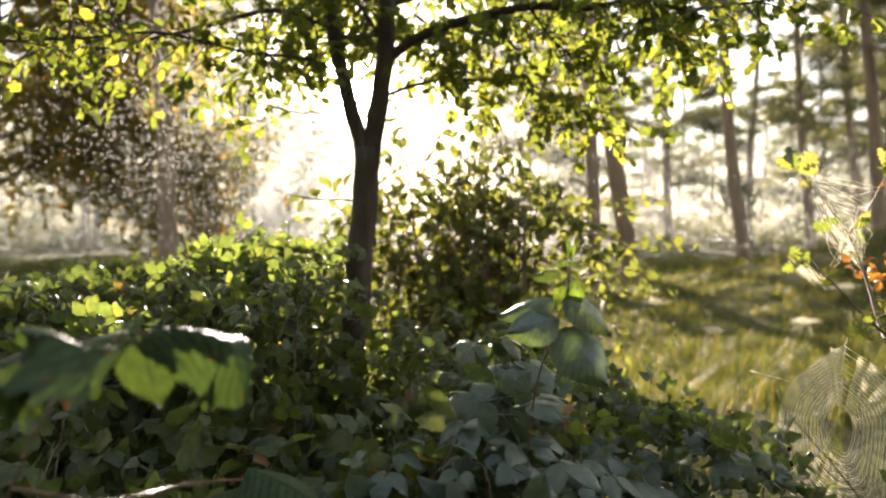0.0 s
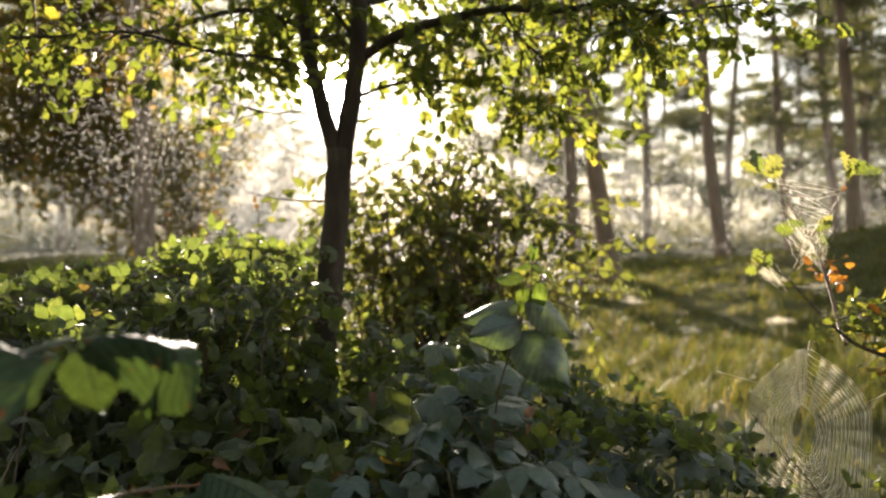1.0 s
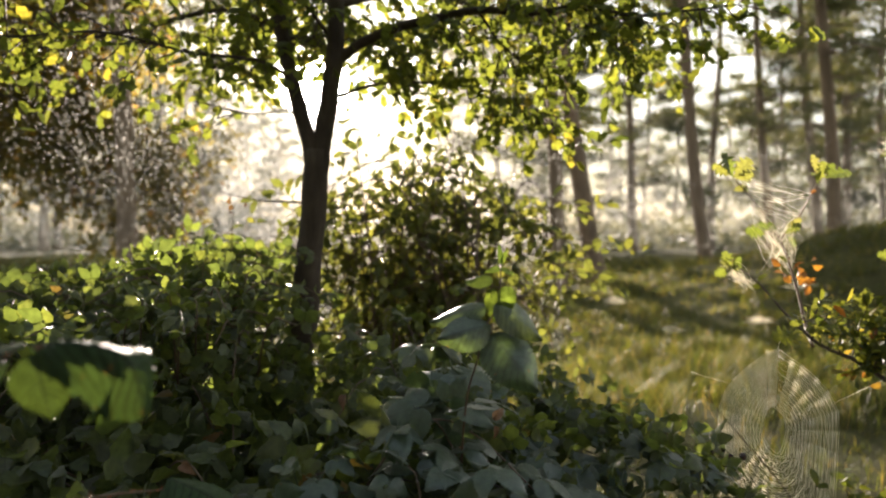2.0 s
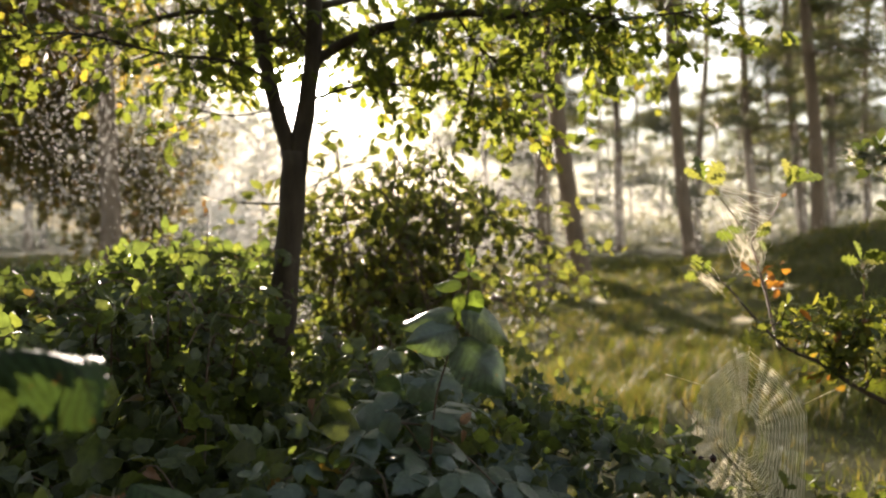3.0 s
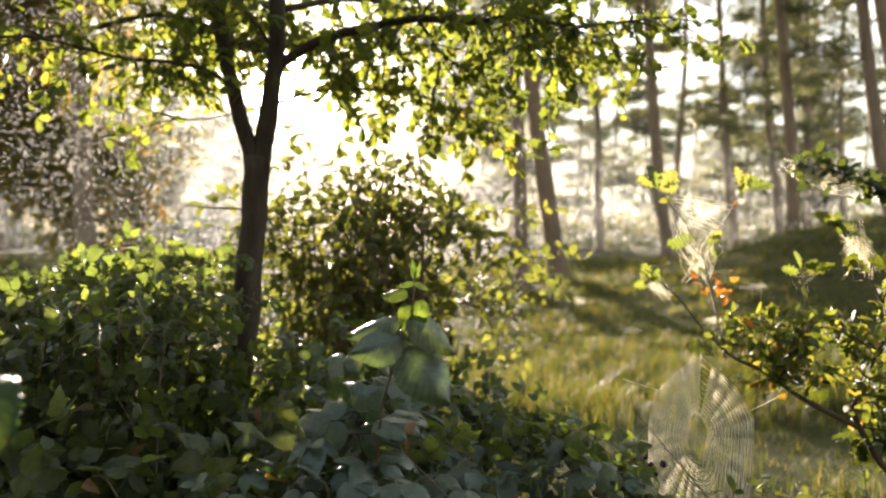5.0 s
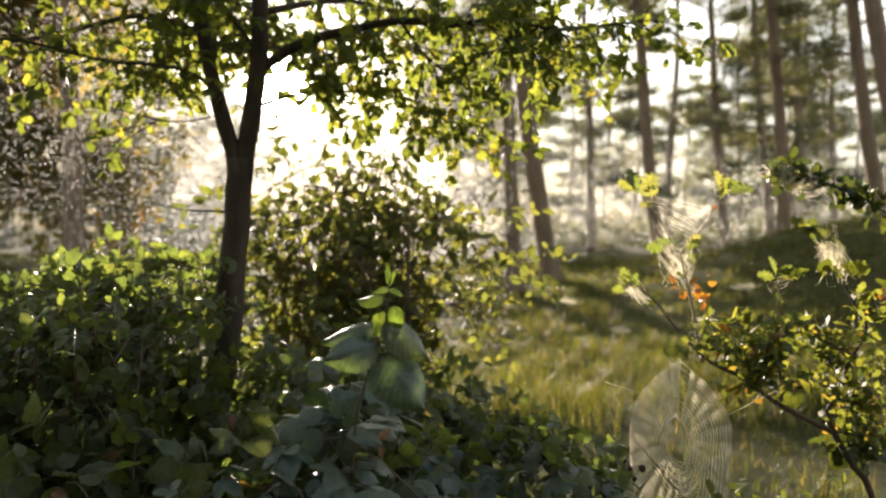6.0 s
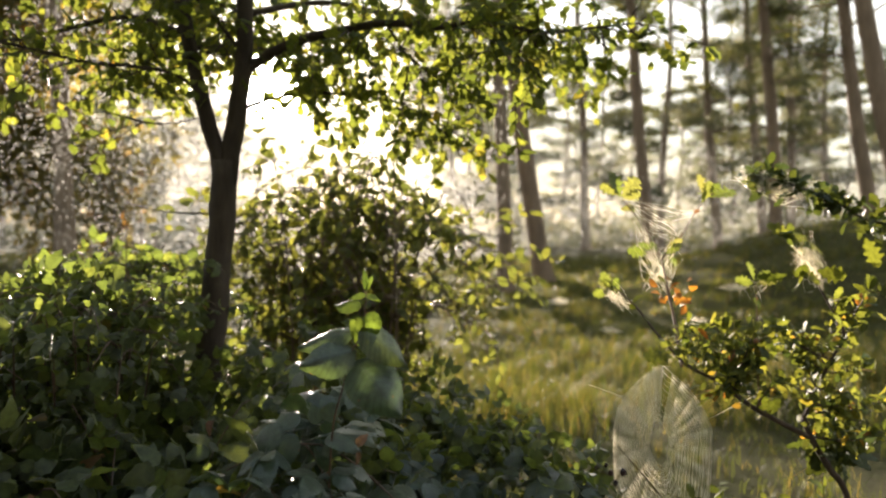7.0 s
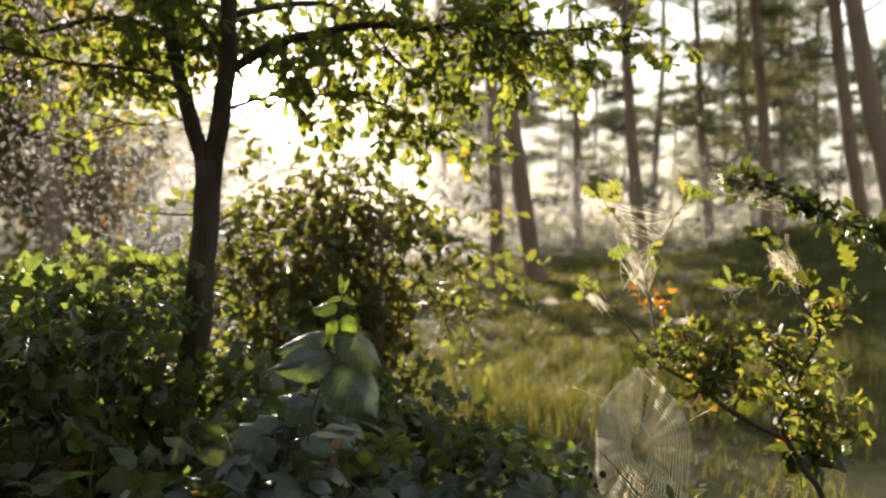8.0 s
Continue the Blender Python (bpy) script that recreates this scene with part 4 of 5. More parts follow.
def build_shrub():
    """The arching shrub behind the oak's trunk."""
    r = random.Random(19)
    bush = thing("wild_shrub", (0.34, 4.2, ground_z(0.34, 4.2)), "tall arching shrub with glittering backlit leaves behind the oak", "shrub")
    o = bush.location
    stems = []
    for i in range(70):
        bx, by = min(0.08, r.gauss(-0.15, 0.32)), r.gauss(0, 0.22)
        g = r.uniform(0, 6.28)
        ex, ey = r.uniform(-0.9, 0.52), by + math.sin(g) * r.uniform(0.1, 0.5)
        top = 1.84 - 0.75 * (ex + 0.2) ** 2 - 0.5 * max(0.0, ex - 0.1) - 0.6 * r.random() ** 2 + 0.08 * r.random()
        stems.append(spline([(bx, by, -0.05), (bx + (ex - bx) * 0.2, by + (ey - by) * 0.2, top * 0.6), (bx + (ex - bx) * 0.65, by + (ey - by) * 0.65, top), (ex + (ex - bx) * 0.35 + 0.05, ey, top - 0.16)], 0.06))
    for path in ([(0, 0, 0.6), (0.35, 0.4, 0.9), (0.62, 0.9, 1.15), (0.95, 1.3, 1.22)], [(0.1, 0, 0.9), (0.3, -0.05, 1.5), (0.42, -0.05, 1.62), (0.55, 0, 1.42)]):
        stems.append(spline(path, 0.06))
    # the close-grown heart of the shrub
    for i in range(26):
        bx, ex = r.uniform(-0.75, 0.1), r.uniform(-0.8, 0.3)
        top = r.uniform(0.75, 1.35)
        stems.append(spline([(bx, 0.1, -0.05), (bx * 0.7 + ex * 0.3, 0.15, top * 0.6), (ex, r.uniform(-0.2, 0.3), top), (ex * 1.2, r.uniform(-0.3, 0.4), top - 0.15)], 0.06))
    lines = []
    for line in stems:
        b = Soup()
        b.tube(line, 0.008, 0.0025, 6)
        child("stem", b.mesh("stem", M_CANE), bush)
        lines.append((line, 1.0))
    twigs, poses = Soup(), []
    leafy_twigs(r, lines, 5.0, 0.34, 0.058, twigs, poses, 0.8, 0.25, (0.6, 1.5), 0.3)
    poses = [m for m in poses if m.translation.z + o.z > 0.55]
    child("twig_growth", twigs.mesh("twig_growth", M_CANE), bush, kind="stuff")
    mass("foliage", leaf_grid(0.066, 0.04, 4, 1, "simple", fold=0.25, droop=0.25), poses, M_SHRUB, bush, "small backlit green leaves")


build_shrub()


# ---- grass ----
def grass_blade(bend, w):
    v = [(-w, 0, 0), (w, 0, 0), (-w * 0.8, bend * 0.2, 0.5), (w * 0.8, bend * 0.2, 0.5), (0, bend, 0.95)]
    return np.array(v)


def build_grass():
    r = np.random.RandomState(4)
    turf = thing("grass", (0, 0, 0), "tussocky moor grass lit from behind by the low sun", "grass", kind="stuff")
    vs, fs, n = [], [], 0
    clumps = []
    while len(clumps) < 5000:
        y = 2.3 + 17 * r.rand() ** 1.5
        x = -0.75 * y + r.rand() * 1.55 * y
        if x < 0.2 and y < 5:
            continue
        if in_thicket(x, y) or (y < 5.5 and x > 1.0 and r.rand() < (0.8 if y < 4.5 else 0.7)):
            continue
        clumps.append((x, y))
    # taller tussocks scattered over the clearing and the rise
    tussocks = []
    while len(tussocks) < 620:
        y = 5.0 + 12 * r.rand()
        tussocks.append(((0.12 + 0.68 * r.rand()) * y, y))
    for i, (x, y) in enumerate(clumps + tussocks):
        far = y / 6.0
        tall = 0.10 + 0.32 * max(0.0, noise.noise(Vector((x * 0.9, y * 0.9, 9.0))) + 0.3)
        tall *= 0.65 + 0.9 * max(0.0, noise.noise(Vector((x * 2.7, y * 2.7, 4.0))) + 0.35)
        k = r.randint(14, 26)
        if i >= len(clumps):
            tall, k = 0.16 + 0.2 * r.rand(), 34
        tall *= (1 - 0.55 * smooth01((y - 5) / 4)) * (0.5 + 0.5 * smooth01((y - 3.5) / 2))
        for _ in range(k):
            a, q = r.rand() * 6.283, r.rand() ** 0.5 * 0.16
            px, py = x + math.cos(a) * q, y + math.sin(a) * q
            h = tall * (0.6 + 0.8 * r.rand())
            b = grass_blade(0.35 + 0.5 * r.rand(), 0.0022 * (0.7 + 0.7 * far) / h)
            c, s = math.cos(a + r.rand()), math.sin(a + r.rand())
            pz = ground_z(px, py) - 0.01 if _ % 4 == 0 else pz
            bx = (b[:, 0] * c - b[:, 1] * s) * h + px
            by = (b[:, 0] * s + b[:, 1] * c) * h + py
            vs.append(np.stack([bx, by, b[:, 2] * h + pz], 1))
            fs.append(((n, n + 1, n + 3, n + 2), (n + 2, n + 3, n + 4)))
            n += 5
    verts = np.vstack(vs)
    faces = [q for pair in fs for q in pair]
    child("blades", mesh_of("blades", verts, faces, M_GRASS, smooth=True), turf, kind="stuff")


build_grass()


# ---- near bramble spray ----
def leaf_between(base, tip, width, normal, kind, material, parent, name="leaf", fold=0.2, droop=0.08, seed=0, serr=0.06, pleat=0.024, label=""):
    """One large leaf from base to tip."""
    base, tip = Vector(base), Vector(tip)
    ln = (tip - base).length
    v, f, uv = leaf_grid(ln, width, 44, 6, kind, serr, pleat, fold, droop, seed)
    return child(name, mesh_of(name, v, f, material, uv=uv), parent, aim(base, tip - base, normal), label)


def arched_leaf(path, near, near_dir, far, far_dir, material, parent, seed=0, curl=0.25):
    """A pleated leaf whose midrib follows path; its two halves hang off it along near_dir and far_dir, as wide as near and far."""
    r = random.Random(seed)
    mid = spline(path, 0.0028)
    n, nv = len(mid) - 1, 7
    v, uv, f = [], [], []
    for i, p in enumerate(mid):
        u = i / n
        d = (mid[min(i + 1, n)] - mid[max(i - 1, 0)]).normalized()
        w = math.sin(math.pi * min(1.0, u + 0.015) ** 0.8) ** 0.7 if u < 1 else 0.01
        for s in range(-nv, nv + 1):
            q = abs(s) / nv
            wide, way = (near, near_dir) if s >= 0 else (far, far_dir)
            way = Vector(way).normalized()
            out = (way - d * way.dot(d)).normalized()
            up = out.cross(d) if s >= 0 else d.cross(out)
            if up.z < 0 and abs(up.z) > abs(up.y):
                up = -up
            tooth = 1 + (0.07 * (1 if i % 4 < 2 else -1) * r.uniform(0.6, 1.3) if abs(s) == nv else 0)
            reach = wide * w * q * tooth
            ribs = 0.045 * wide * math.sin(2 * math.pi * (u * 10 - q * 2.4)) * q ** 0.5
            v.append(p + out * reach + d * reach * 0.45 + up * (ribs - curl * wide * w * q * q + 0.014 * wide * r.uniform(-1, 1)))
            uv.append((u, s / nv))
    row = 2 * nv + 1
    for i in range(n):
        for s in range(row - 1):
            f.append((i * row + s, i * row + s + 1, (i + 1) * row + s + 1, (i + 1) * row + s))
    return child("leaf", mesh_of("leaf", [tuple(p) for p in v], f, material, uv=np.array(uv)), parent)


def thorny(soup, thorns, line, r0, r1, every, r, size=0.007):
    soup.tube(line, r0, r1, 8, 0.05)
    for i in range(2, len(line) - 1, every):
        d = (line[i + 1] - line[i - 1]).normalized()
        side = d.cross(rvec(r)).normalized()
        thorns.spike(line[i] + side * r0 * 0.8, side - d * 0.35, size * r.uniform(0.7, 1.2), size * 0.28)


def build_near_spray():
    r = random.Random(3)
    spray = thing("bramble_spray", (-0.62, 0.95, ground_z(-0.62, 0.95)), "thorny bramble cane with large sunlit toothed leaves", "bramble")
    o = Vector(spray.location)

    def w(p):
        return Vector(p) - o

    stem, thorns = Soup(), Soup()
    thorny(stem, thorns, spline([w((-0.60, 0.96, 0.0)), w((-0.60, 0.95, 0.5)), w((-0.575, 0.95, 0.9)), w((-0.553, 0.95, 0.98)), w((-0.515, 0.95, 1.062)), w((-0.46, 0.95, 1.13)), w((-0.39, 0.90, 1.178))], 0.012), 0.0035, 0.0014, 3, r)
    thorny(stem, thorns, spline([w((-0.556, 0.95, 0.975)), w((-0.49, 0.94, 0.969)), w((-0.416, 0.93, 0.966)), w((-0.38, 1.1, 0.93)), w((-0.36, 1.35, 0.855))], 0.012), 0.0028, 0.0015, 2, r)
    cane = child("cane", stem.mesh("cane", M_CANE), spray, None, "brown thorny cane")
    child("thorns", thorns.mesh("thorns", M_THORN, False), cane, kind="stuff")
    # two arched leaves with their near halves hanging to the eye
    arched_leaf([w(p) for p in ((-0.374, 0.90, 1.181), (-0.327, 0.885, 1.190), (-0.28, 0.885, 1.183), (-0.254, 0.90, 1.158), (-0.248, 0.928, 1.087))], 0.078, (-0.3, -0.3, -0.9), 0.075, (0.25, 0.95, -0.12), M_NEAR_LEAF, spray, 1)
    arched_leaf([w(p) for p in ((-0.376, 0.86, 1.171), (-0.397, 0.825, 1.176), (-0.43, 0.80, 1.194), (-0.457, 0.80, 1.172), (-0.452, 0.80, 1.112))], 0.09, (0.35, -0.25, -0.9), 0.07, (-0.2, 0.95, -0.1), M_NEAR_LEAF, spray, 2)
    # the sunlit middle leaf, others on the cane behind, and two broad ones low down that shine
    for base, tip, wd, n, fold, seed in (
            ((-0.360, 0.885, 1.176), (-0.337, 0.868, 1.101), 0.074, (0.1, -1.0, 0.12), 0.12, 2),
            ((-0.40, 0.93, 1.176), (-0.47, 0.95, 1.168), 0.05, (0.0, -0.25, 1.0), 0.1, 5),
            ((-0.50, 0.95, 1.16), (-0.60, 0.93, 1.13), 0.08, (-0.1, -0.4, 0.9), -0.2, 4),
            ((-0.36, 1.36, 0.872), (-0.195, 1.29, 0.842), 0.15, (0.05, -0.16, 1.0), -0.3, 6),
            ((-0.36, 1.34, 0.845), (-0.475, 1.27, 0.835), 0.11, (-0.1, -0.05, 1.0), -0.3, 9)):
        leaf_between(w(base), w(tip), wd, n, "bramble", M_NEAR_LEAF, spray, fold=fold, seed=seed)


build_near_spray()


def build_shoot():
    """The upright bramble shoot in front of the thicket."""
    r = random.Random(9)
    shoot = thing("bramble_shoot", (0.19, 1.72, ground_z(0.19, 1.72)), "upright bramble shoot with broad drooping leaves before the thicket", "bramble")
    o = Vector(shoot.location)

    def w(p):
        return Vector(p) - o

    stem, thorns = Soup(), Soup()
    thorny(stem, thorns, spline([w((0.19, 1.74, -0.02)), w((0.192, 1.72, 0.4)), w((0.196, 1.70, 0.75)), w((0.208, 1.68, 0.939)), w((0.233, 1.67, 1.038)), w((0.246, 1.65, 1.106)), w((0.272, 1.65, 1.15)), w((0.28, 1.65, 1.201)), w((0.282, 1.65, 1.252))], 0.02), 0.0046, 0.0018, 3, r, 0.006)
    cane = child("cane", stem.mesh("cane", M_CANE), shoot)
    child("thorns", thorns.mesh("thorns", M_THORN, False), cane, kind="stuff")
    k = 0
    for base, tip, wd, n, fold, mat in (
            ((0.263, 1.65, 1.095), (0.353, 1.59, 0.978), 0.125, (0.12, -0.85, 0.5), -0.12, M_BRAMBLE_PART),
            ((0.272, 1.65, 1.17), (0.376, 1.62, 1.090), 0.085, (0.15, -0.7, 0.65), -0.2, M_BRAMBLE_PART),
            ((0.259, 1.65, 1.115), (0.143, 1.60, 1.100), 0.092, (-0.05, -0.8, 0.55), -0.3, M_BRAMBLE_PART),
            ((0.252, 1.67, 1.154), (0.117, 1.70, 1.123), 0.075, (0.0, -0.6, 0.75), -0.2, M_BRAMBLE_PART),
            ((0.259, 1.65, 1.196), (0.270, 1.64, 1.116), 0.036, (-0.25, -0.95, 0.1), 0.15, M_YOUNG_LEAF),
            ((0.298, 1.65, 1.203), (0.292, 1.64, 1.132), 0.044, (0.2, -0.95, 0.1), 0.15, M_YOUNG_LEAF),
            ((0.267, 1.70, 1.206), (0.204, 1.75, 1.216), 0.045, (0.0, -0.7, 0.6), 0.1, M_YOUNG_LEAF),
            ((0.282, 1.65, 1.24), (0.244, 1.65, 1.236), 0.018, (0.0, -0.7, 0.7), 0.2, M_YOUNG_LEAF),
            ((0.282, 1.65, 1.24), (0.316, 1.65, 1.230), 0.018, (0.0, -0.7, 0.7), 0.2, M_YOUNG_LEAF),
            ((0.282, 1.65, 1.25), (0.279, 1.65, 1.30), 0.014, (0.3, -0.9, 0.2), 0.3, M_YOUNG_LEAF),
            ((0.282, 1.65, 1.25), (0.297, 1.66, 1.287), 0.012, (-0.3, -0.9, 0.2), 0.3, M_YOUNG_LEAF)):
        k += 1
        leaf_between(w(base), w(tip), wd, n, "bramble", mat, shoot, fold=fold, seed=20 + k, droop=0.12)
        s = Soup()
        s.tube(spline([w(base) + Vector((0, 0.008, -0.02)), w(base)], 0.01), 0.0012, 0.001, 5)
        child("stalk", s.mesh("stalk", M_CANE), shoot)


build_shoot()


def blackberry_mesh():
    s_v, s_f = [], []
    for ring, (z, rad, n) in enumerate(((0.007, 0.0022, 5), (0.0035, 0.0055, 8), (-0.001, 0.0065, 9), (-0.006, 0.005, 7), (-0.009, 0.0018, 4))):
        for i in range(n):
            g = 2 * math.pi * (i + 0.5 * ring) / n
            c = Vector((math.cos(g) * rad, math.sin(g) * rad, z))
            bm = bmesh.new()
            bmesh.ops.create_icosphere(bm, subdivisions=1, radius=0.0031)
            base = len(s_v)
            s_v += [tuple(v.co + c) for v in bm.verts]
            s_f += [tuple(base + v.index for v in f.verts) for f in bm.faces]
            bm.free()
    return mesh_of("blackberry", s_v, s_f, M_BERRY)


def build_berries():
    r = random.Random(14)
    truss = thing("blackberry_truss", (0.95, 2.1, 0.0), "drooping truss of ripe blackberries on a bramble tip", "blackberries")
    berry = blackberry_mesh()
    main = spline([Vector((0.0, 0.1, 0.3)), Vector((-0.02, 0.02, 0.64)), Vector((0.03, -0.03, 0.68)), Vector((0.07, -0.04, 0.62))], 0.03)
    s = Soup()
    s.tube(main, 0.0025, 0.001, 5)
    child("stem", s.mesh("stem", M_CANE), truss)
    for i in range(15):
        p = main[int(len(main) * r.uniform(0.55, 0.99))]
        e = p + Vector((r.gauss(0.01, 0.028), r.gauss(0, 0.02), r.gauss(-0.015, 0.025)))
        b = Soup()
        b.tube([p, (p + e) / 2 + Vector((0, 0, 0.006)), e], 0.0009, 0.0008, 4)
        child("stalk", b.mesh("stalk", M_CANE), truss)
        child("berry", berry, truss, pose(*e, r.uniform(-30, 30), r.uniform(-30, 30), r.uniform(0, 360)) @ Matrix.Scale(r.uniform(0.75, 1.2), 4))


build_berries()


M_TIP_LEAF = leaf_material("young_oak_leaf", [(0.0, (0.09, 0.125, 0.04)), (0.7, (0.13, 0.16, 0.055)), (1.0, (0.19, 0.19, 0.10))], 1.35, 0.48, 0.45, per_object=True, veins=0.45, spots=0.3, gloss=0.3, dew=0.4)

# dark copies of the sapling's leaf: shade is put into the colour
M_SHADE_TONED_MASS = leaf_material("shade_toned_oak_foliage", [(0.0, (0.035, 0.055, 0.022)), (1.0, (0.075, 0.09, 0.03))], 1.2, 0.4, 0.5, gloss=0.3)
M_SHADE_TONED_OAK = leaf_material("shade_toned_oak_leaf", [(0.0, (0.035, 0.055, 0.022)), (1.0, (0.07, 0.085, 0.03))], 1.2, 0.4, 0.5, per_object=True, veins=0.45, spots=0.3, gloss=0.3)


# ---- oak sapling with webs ----
SAPLING_SAG = Vector((0.008, 0.0, -0.024))       # the weight of dew and silk


def build_sapling():
    r = random.Random(23)
    tree = thing("oak_sapling", (1.5, 1.55, ground_z(1.5, 1.55)), "oak sapling with yellow-green and orange withered leaves hung with silk", "oak sapling")
    o = Vector(tree.location)

    def w(p):
        return Vector(p) - o

    shapes = [leaf_grid(0.055, 0.033, 18, 2, "oak", 0, 0.0, 0.3, 0.05 + 0.15 * k, 50 + k) for k in range(4)]
    green = [mesh_of("oak_leaf", *s[:2], M_SAPLING, uv=s[2]) for s in shapes]
    orange = [mesh_of("withered_leaf", *s[:2], M_ORANGE, uv=s[2]) for s in (leaf_grid(0.045, 0.028, 14, 2, "oak", 0, 0.05, 0.7, 0.5, 60 + k) for k in range(2))]
    dark = [mesh_of("shade_toned_oak_leaf", *s[:2], M_SHADE_TONED_OAK, uv=s[2]) for s in shapes]

    def dress(line, gap, size, withered=0.06, start=0.3, upright=0.2, at_tip=4, tip_gain=1.0, green=green):
        total = len(line)
        last = line[-1]
        for i in range(int(total * start), total):
            if r.random() > 0.012 / gap:
                continue
            d = (line[min(i + 1, total - 1)] - line[i - 1]).normalized()
            g = (d * 0.6 + rvec(r) * 0.9 + Vector((0, 0, upright))).normalized()
            n = (rvec(r) * 0.7 + Vector((0, -0.3, 0.7))).normalized()
            me = r.choice(orange) if r.random() < withered else r.choice(green)
            child("leaf", me, tree, aim(line[i], g, n, size * r.uniform(0.5, 1.2)))
            if gap < 0.02:
                g = (d * 0.3 + rvec(r)).normalized()
                child("leaf", r.choice(green), tree, aim(line[i] + rvec(r) * 0.012, g, (rvec(r) + Vector((0, -0.3, 0.5))).normalized(), size * r.uniform(0.5, 1.2)))
        d = (last - line[-3]).normalized()
        for k in range(at_tip):
            g = (d + rvec(r) * 0.9 + Vector((0, 0, upright))).normalized()
            face = Vector((0, -1.0, 0.15)) if tip_gain > 1 else Vector((0, -0.5, 0.6))
            child("leaf", r.choice(green), tree, aim(last, g, (rvec(r) * 0.6 + face).normalized(), size * r.uniform(0.7, 1.3) * tip_gain))

    def branch(path, r0, r1, name="branch", bark=None):
        line = spline([w(p) for p in path], 0.012)
        s = Soup()
        s.tube(line, r0, r1, 7, 0.12)
        child(name, s.mesh(name, bark or M_TWIG), tree)
        return line

    sag = SAPLING_SAG

    def hung(*pts):
        return [Vector(p) - sag for p in pts]

    branch(hung((1.52, 1.6, -0.05), (1.47, 1.61, 0.5), (1.418, 1.62, 0.755), (1.371, 1.62, 0.828), (1.325, 1.62, 0.901), (1.304, 1.62, 0.949)), 0.012, 0.007, "stem")
    low = branch(hung((1.318, 1.62, 0.905), (1.255, 1.62, 0.936), (1.195, 1.656, 0.971), (1.15, 1.728, 1.015), (1.1, 1.8, 1.044), (1.051, 1.863, 1.108), (1.005, 1.917, 1.183), (0.96, 1.967, 1.234)), 0.007, 0.0016)
    up = branch(hung((1.304, 1.62, 0.949), (1.328, 1.62, 0.996), (1.362, 1.62, 1.072), (1.401, 1.62, 1.148), (1.355, 1.61, 1.219), (1.319, 1.605, 1.276), (1.278, 1.60, 1.328), (1.248, 1.60, 1.375)), 0.005, 0.0016)
    high = branch([(1.60, 1.5, 1.30), (1.475, 1.5, 1.408), (1.371, 1.52, 1.439), (1.309, 1.55, 1.484), (1.229, 1.6, 1.524), (1.187, 1.65, 1.541)], 0.0045, 0.0014)
    branch([(1.47, 1.55, 0.45), (1.70, 1.53, 0.9), (1.60, 1.5, 1.30)], 0.007, 0.0045)
    sprig = branch([(1.09, 1.83, 1.06), (1.11, 1.9, 1.10), (1.116, 1.95, 1.18), (1.118, 2.0, 1.25), (1.139, 2.1, 1.327), (1.121, 2.2, 1.429), (1.074, 2.25, 1.509)], 0.005, 0.002, bark=M_SPRIG)
    fork = branch([(1.139, 2.1, 1.327), (1.219, 2.15, 1.394), (1.284, 2.2, 1.465), (1.364, 2.3, 1.515)], 0.0035, 0.0016, bark=M_SPRIG)
    tip = branch([(1.20, 1.64, 1.0), (1.193, 1.65, 1.14), (1.194, 1.65, 1.22), (1.19, 1.65, 1.29)], 0.003, 0.0012, bark=M_SPRIG)
    dress(low, 0.05, 0.7, 0.06, 0.12, 0.4, 3)
    # small pale leaves at the tips: (from x, z, to x, z) off the tip
    for at, fan in (
            ((1.074, 2.25, 1.509), ((-.01, .01, -.04, .085), (-.005, .01, .06, .075), (0, .005, .064, .026), (-.015, .018, -.075, .047), (-.01, -.03, .03, -.02))),
            ((1.364, 2.3, 1.515), ((-.005, .02, -.02, .083), (.012, .022, .045, .052), (-.004, .018, -.028, .022), (.02, .01, .105, .035), (0, 0, .02, .06))),
            ((1.139, 2.1, 1.327), ((-.043, .018, -.103, .028), (-.011, .025, -.028, .053), (.021, .04, .071, .06), (.021, .01, .06, -.018), (.014, .018, .053, .046), (-.03, .03, -.07, .05))),
            ((0.945, 1.97, 1.245), ((-.007, .007, -.023, .054), (-.003, .003, .02, .037), (-.007, 0, -.05, -.01), (0, .003, .03, .017), (-.005, .003, -.035, .03))),
            ((1.19, 1.65, 1.29), ((-.003, .006, -.02, .05), (0, .006, .025, .031), (-.006, -.003, -.048, .008), (.003, -.003, .05, .014), (.012, -.06, .0, -.035)))):
        for k, (ax, az, ex, ez) in enumerate(fan):
            ln = math.hypot(ex - ax, ez - az)
            leaf_between(w((at[0] + ax, at[1], at[2] + az)), w((at[0] + ex, at[1] + r.uniform(-.02, .02), at[2] + ez)), ln * r.uniform(0.42, 0.62), (rvec(r) * 0.45 + Vector((0, -0.85, 0.35))).normalized(), "oak", M_TIP_LEAF, tree, fold=0.35, droop=0.1, seed=100 + k, serr=0, pleat=0.02)
    dress(up, 0.030, 0.75, 0.14, 0.4)
    # the upper bough's shade is painted by the darker leaf material
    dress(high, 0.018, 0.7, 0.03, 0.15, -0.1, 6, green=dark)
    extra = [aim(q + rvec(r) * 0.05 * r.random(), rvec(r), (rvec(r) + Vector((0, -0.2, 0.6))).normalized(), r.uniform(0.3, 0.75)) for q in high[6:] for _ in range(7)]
    mass("shaded_foliage", leaf_grid(0.055, 0.026, 14, 1, "oak", fold=0.3, droop=0.2), extra, M_SHADE_TONED_MASS, tree, "crowded oak leaves of the upper bough with shade in their colour")
    extra = []
    dress(sprig, 0.06, 0.6, 0.25, 0.45, 0.4, 0)
    dress(fork, 0.08, 0.6, 0.10, 0.3, 0.4, 0)
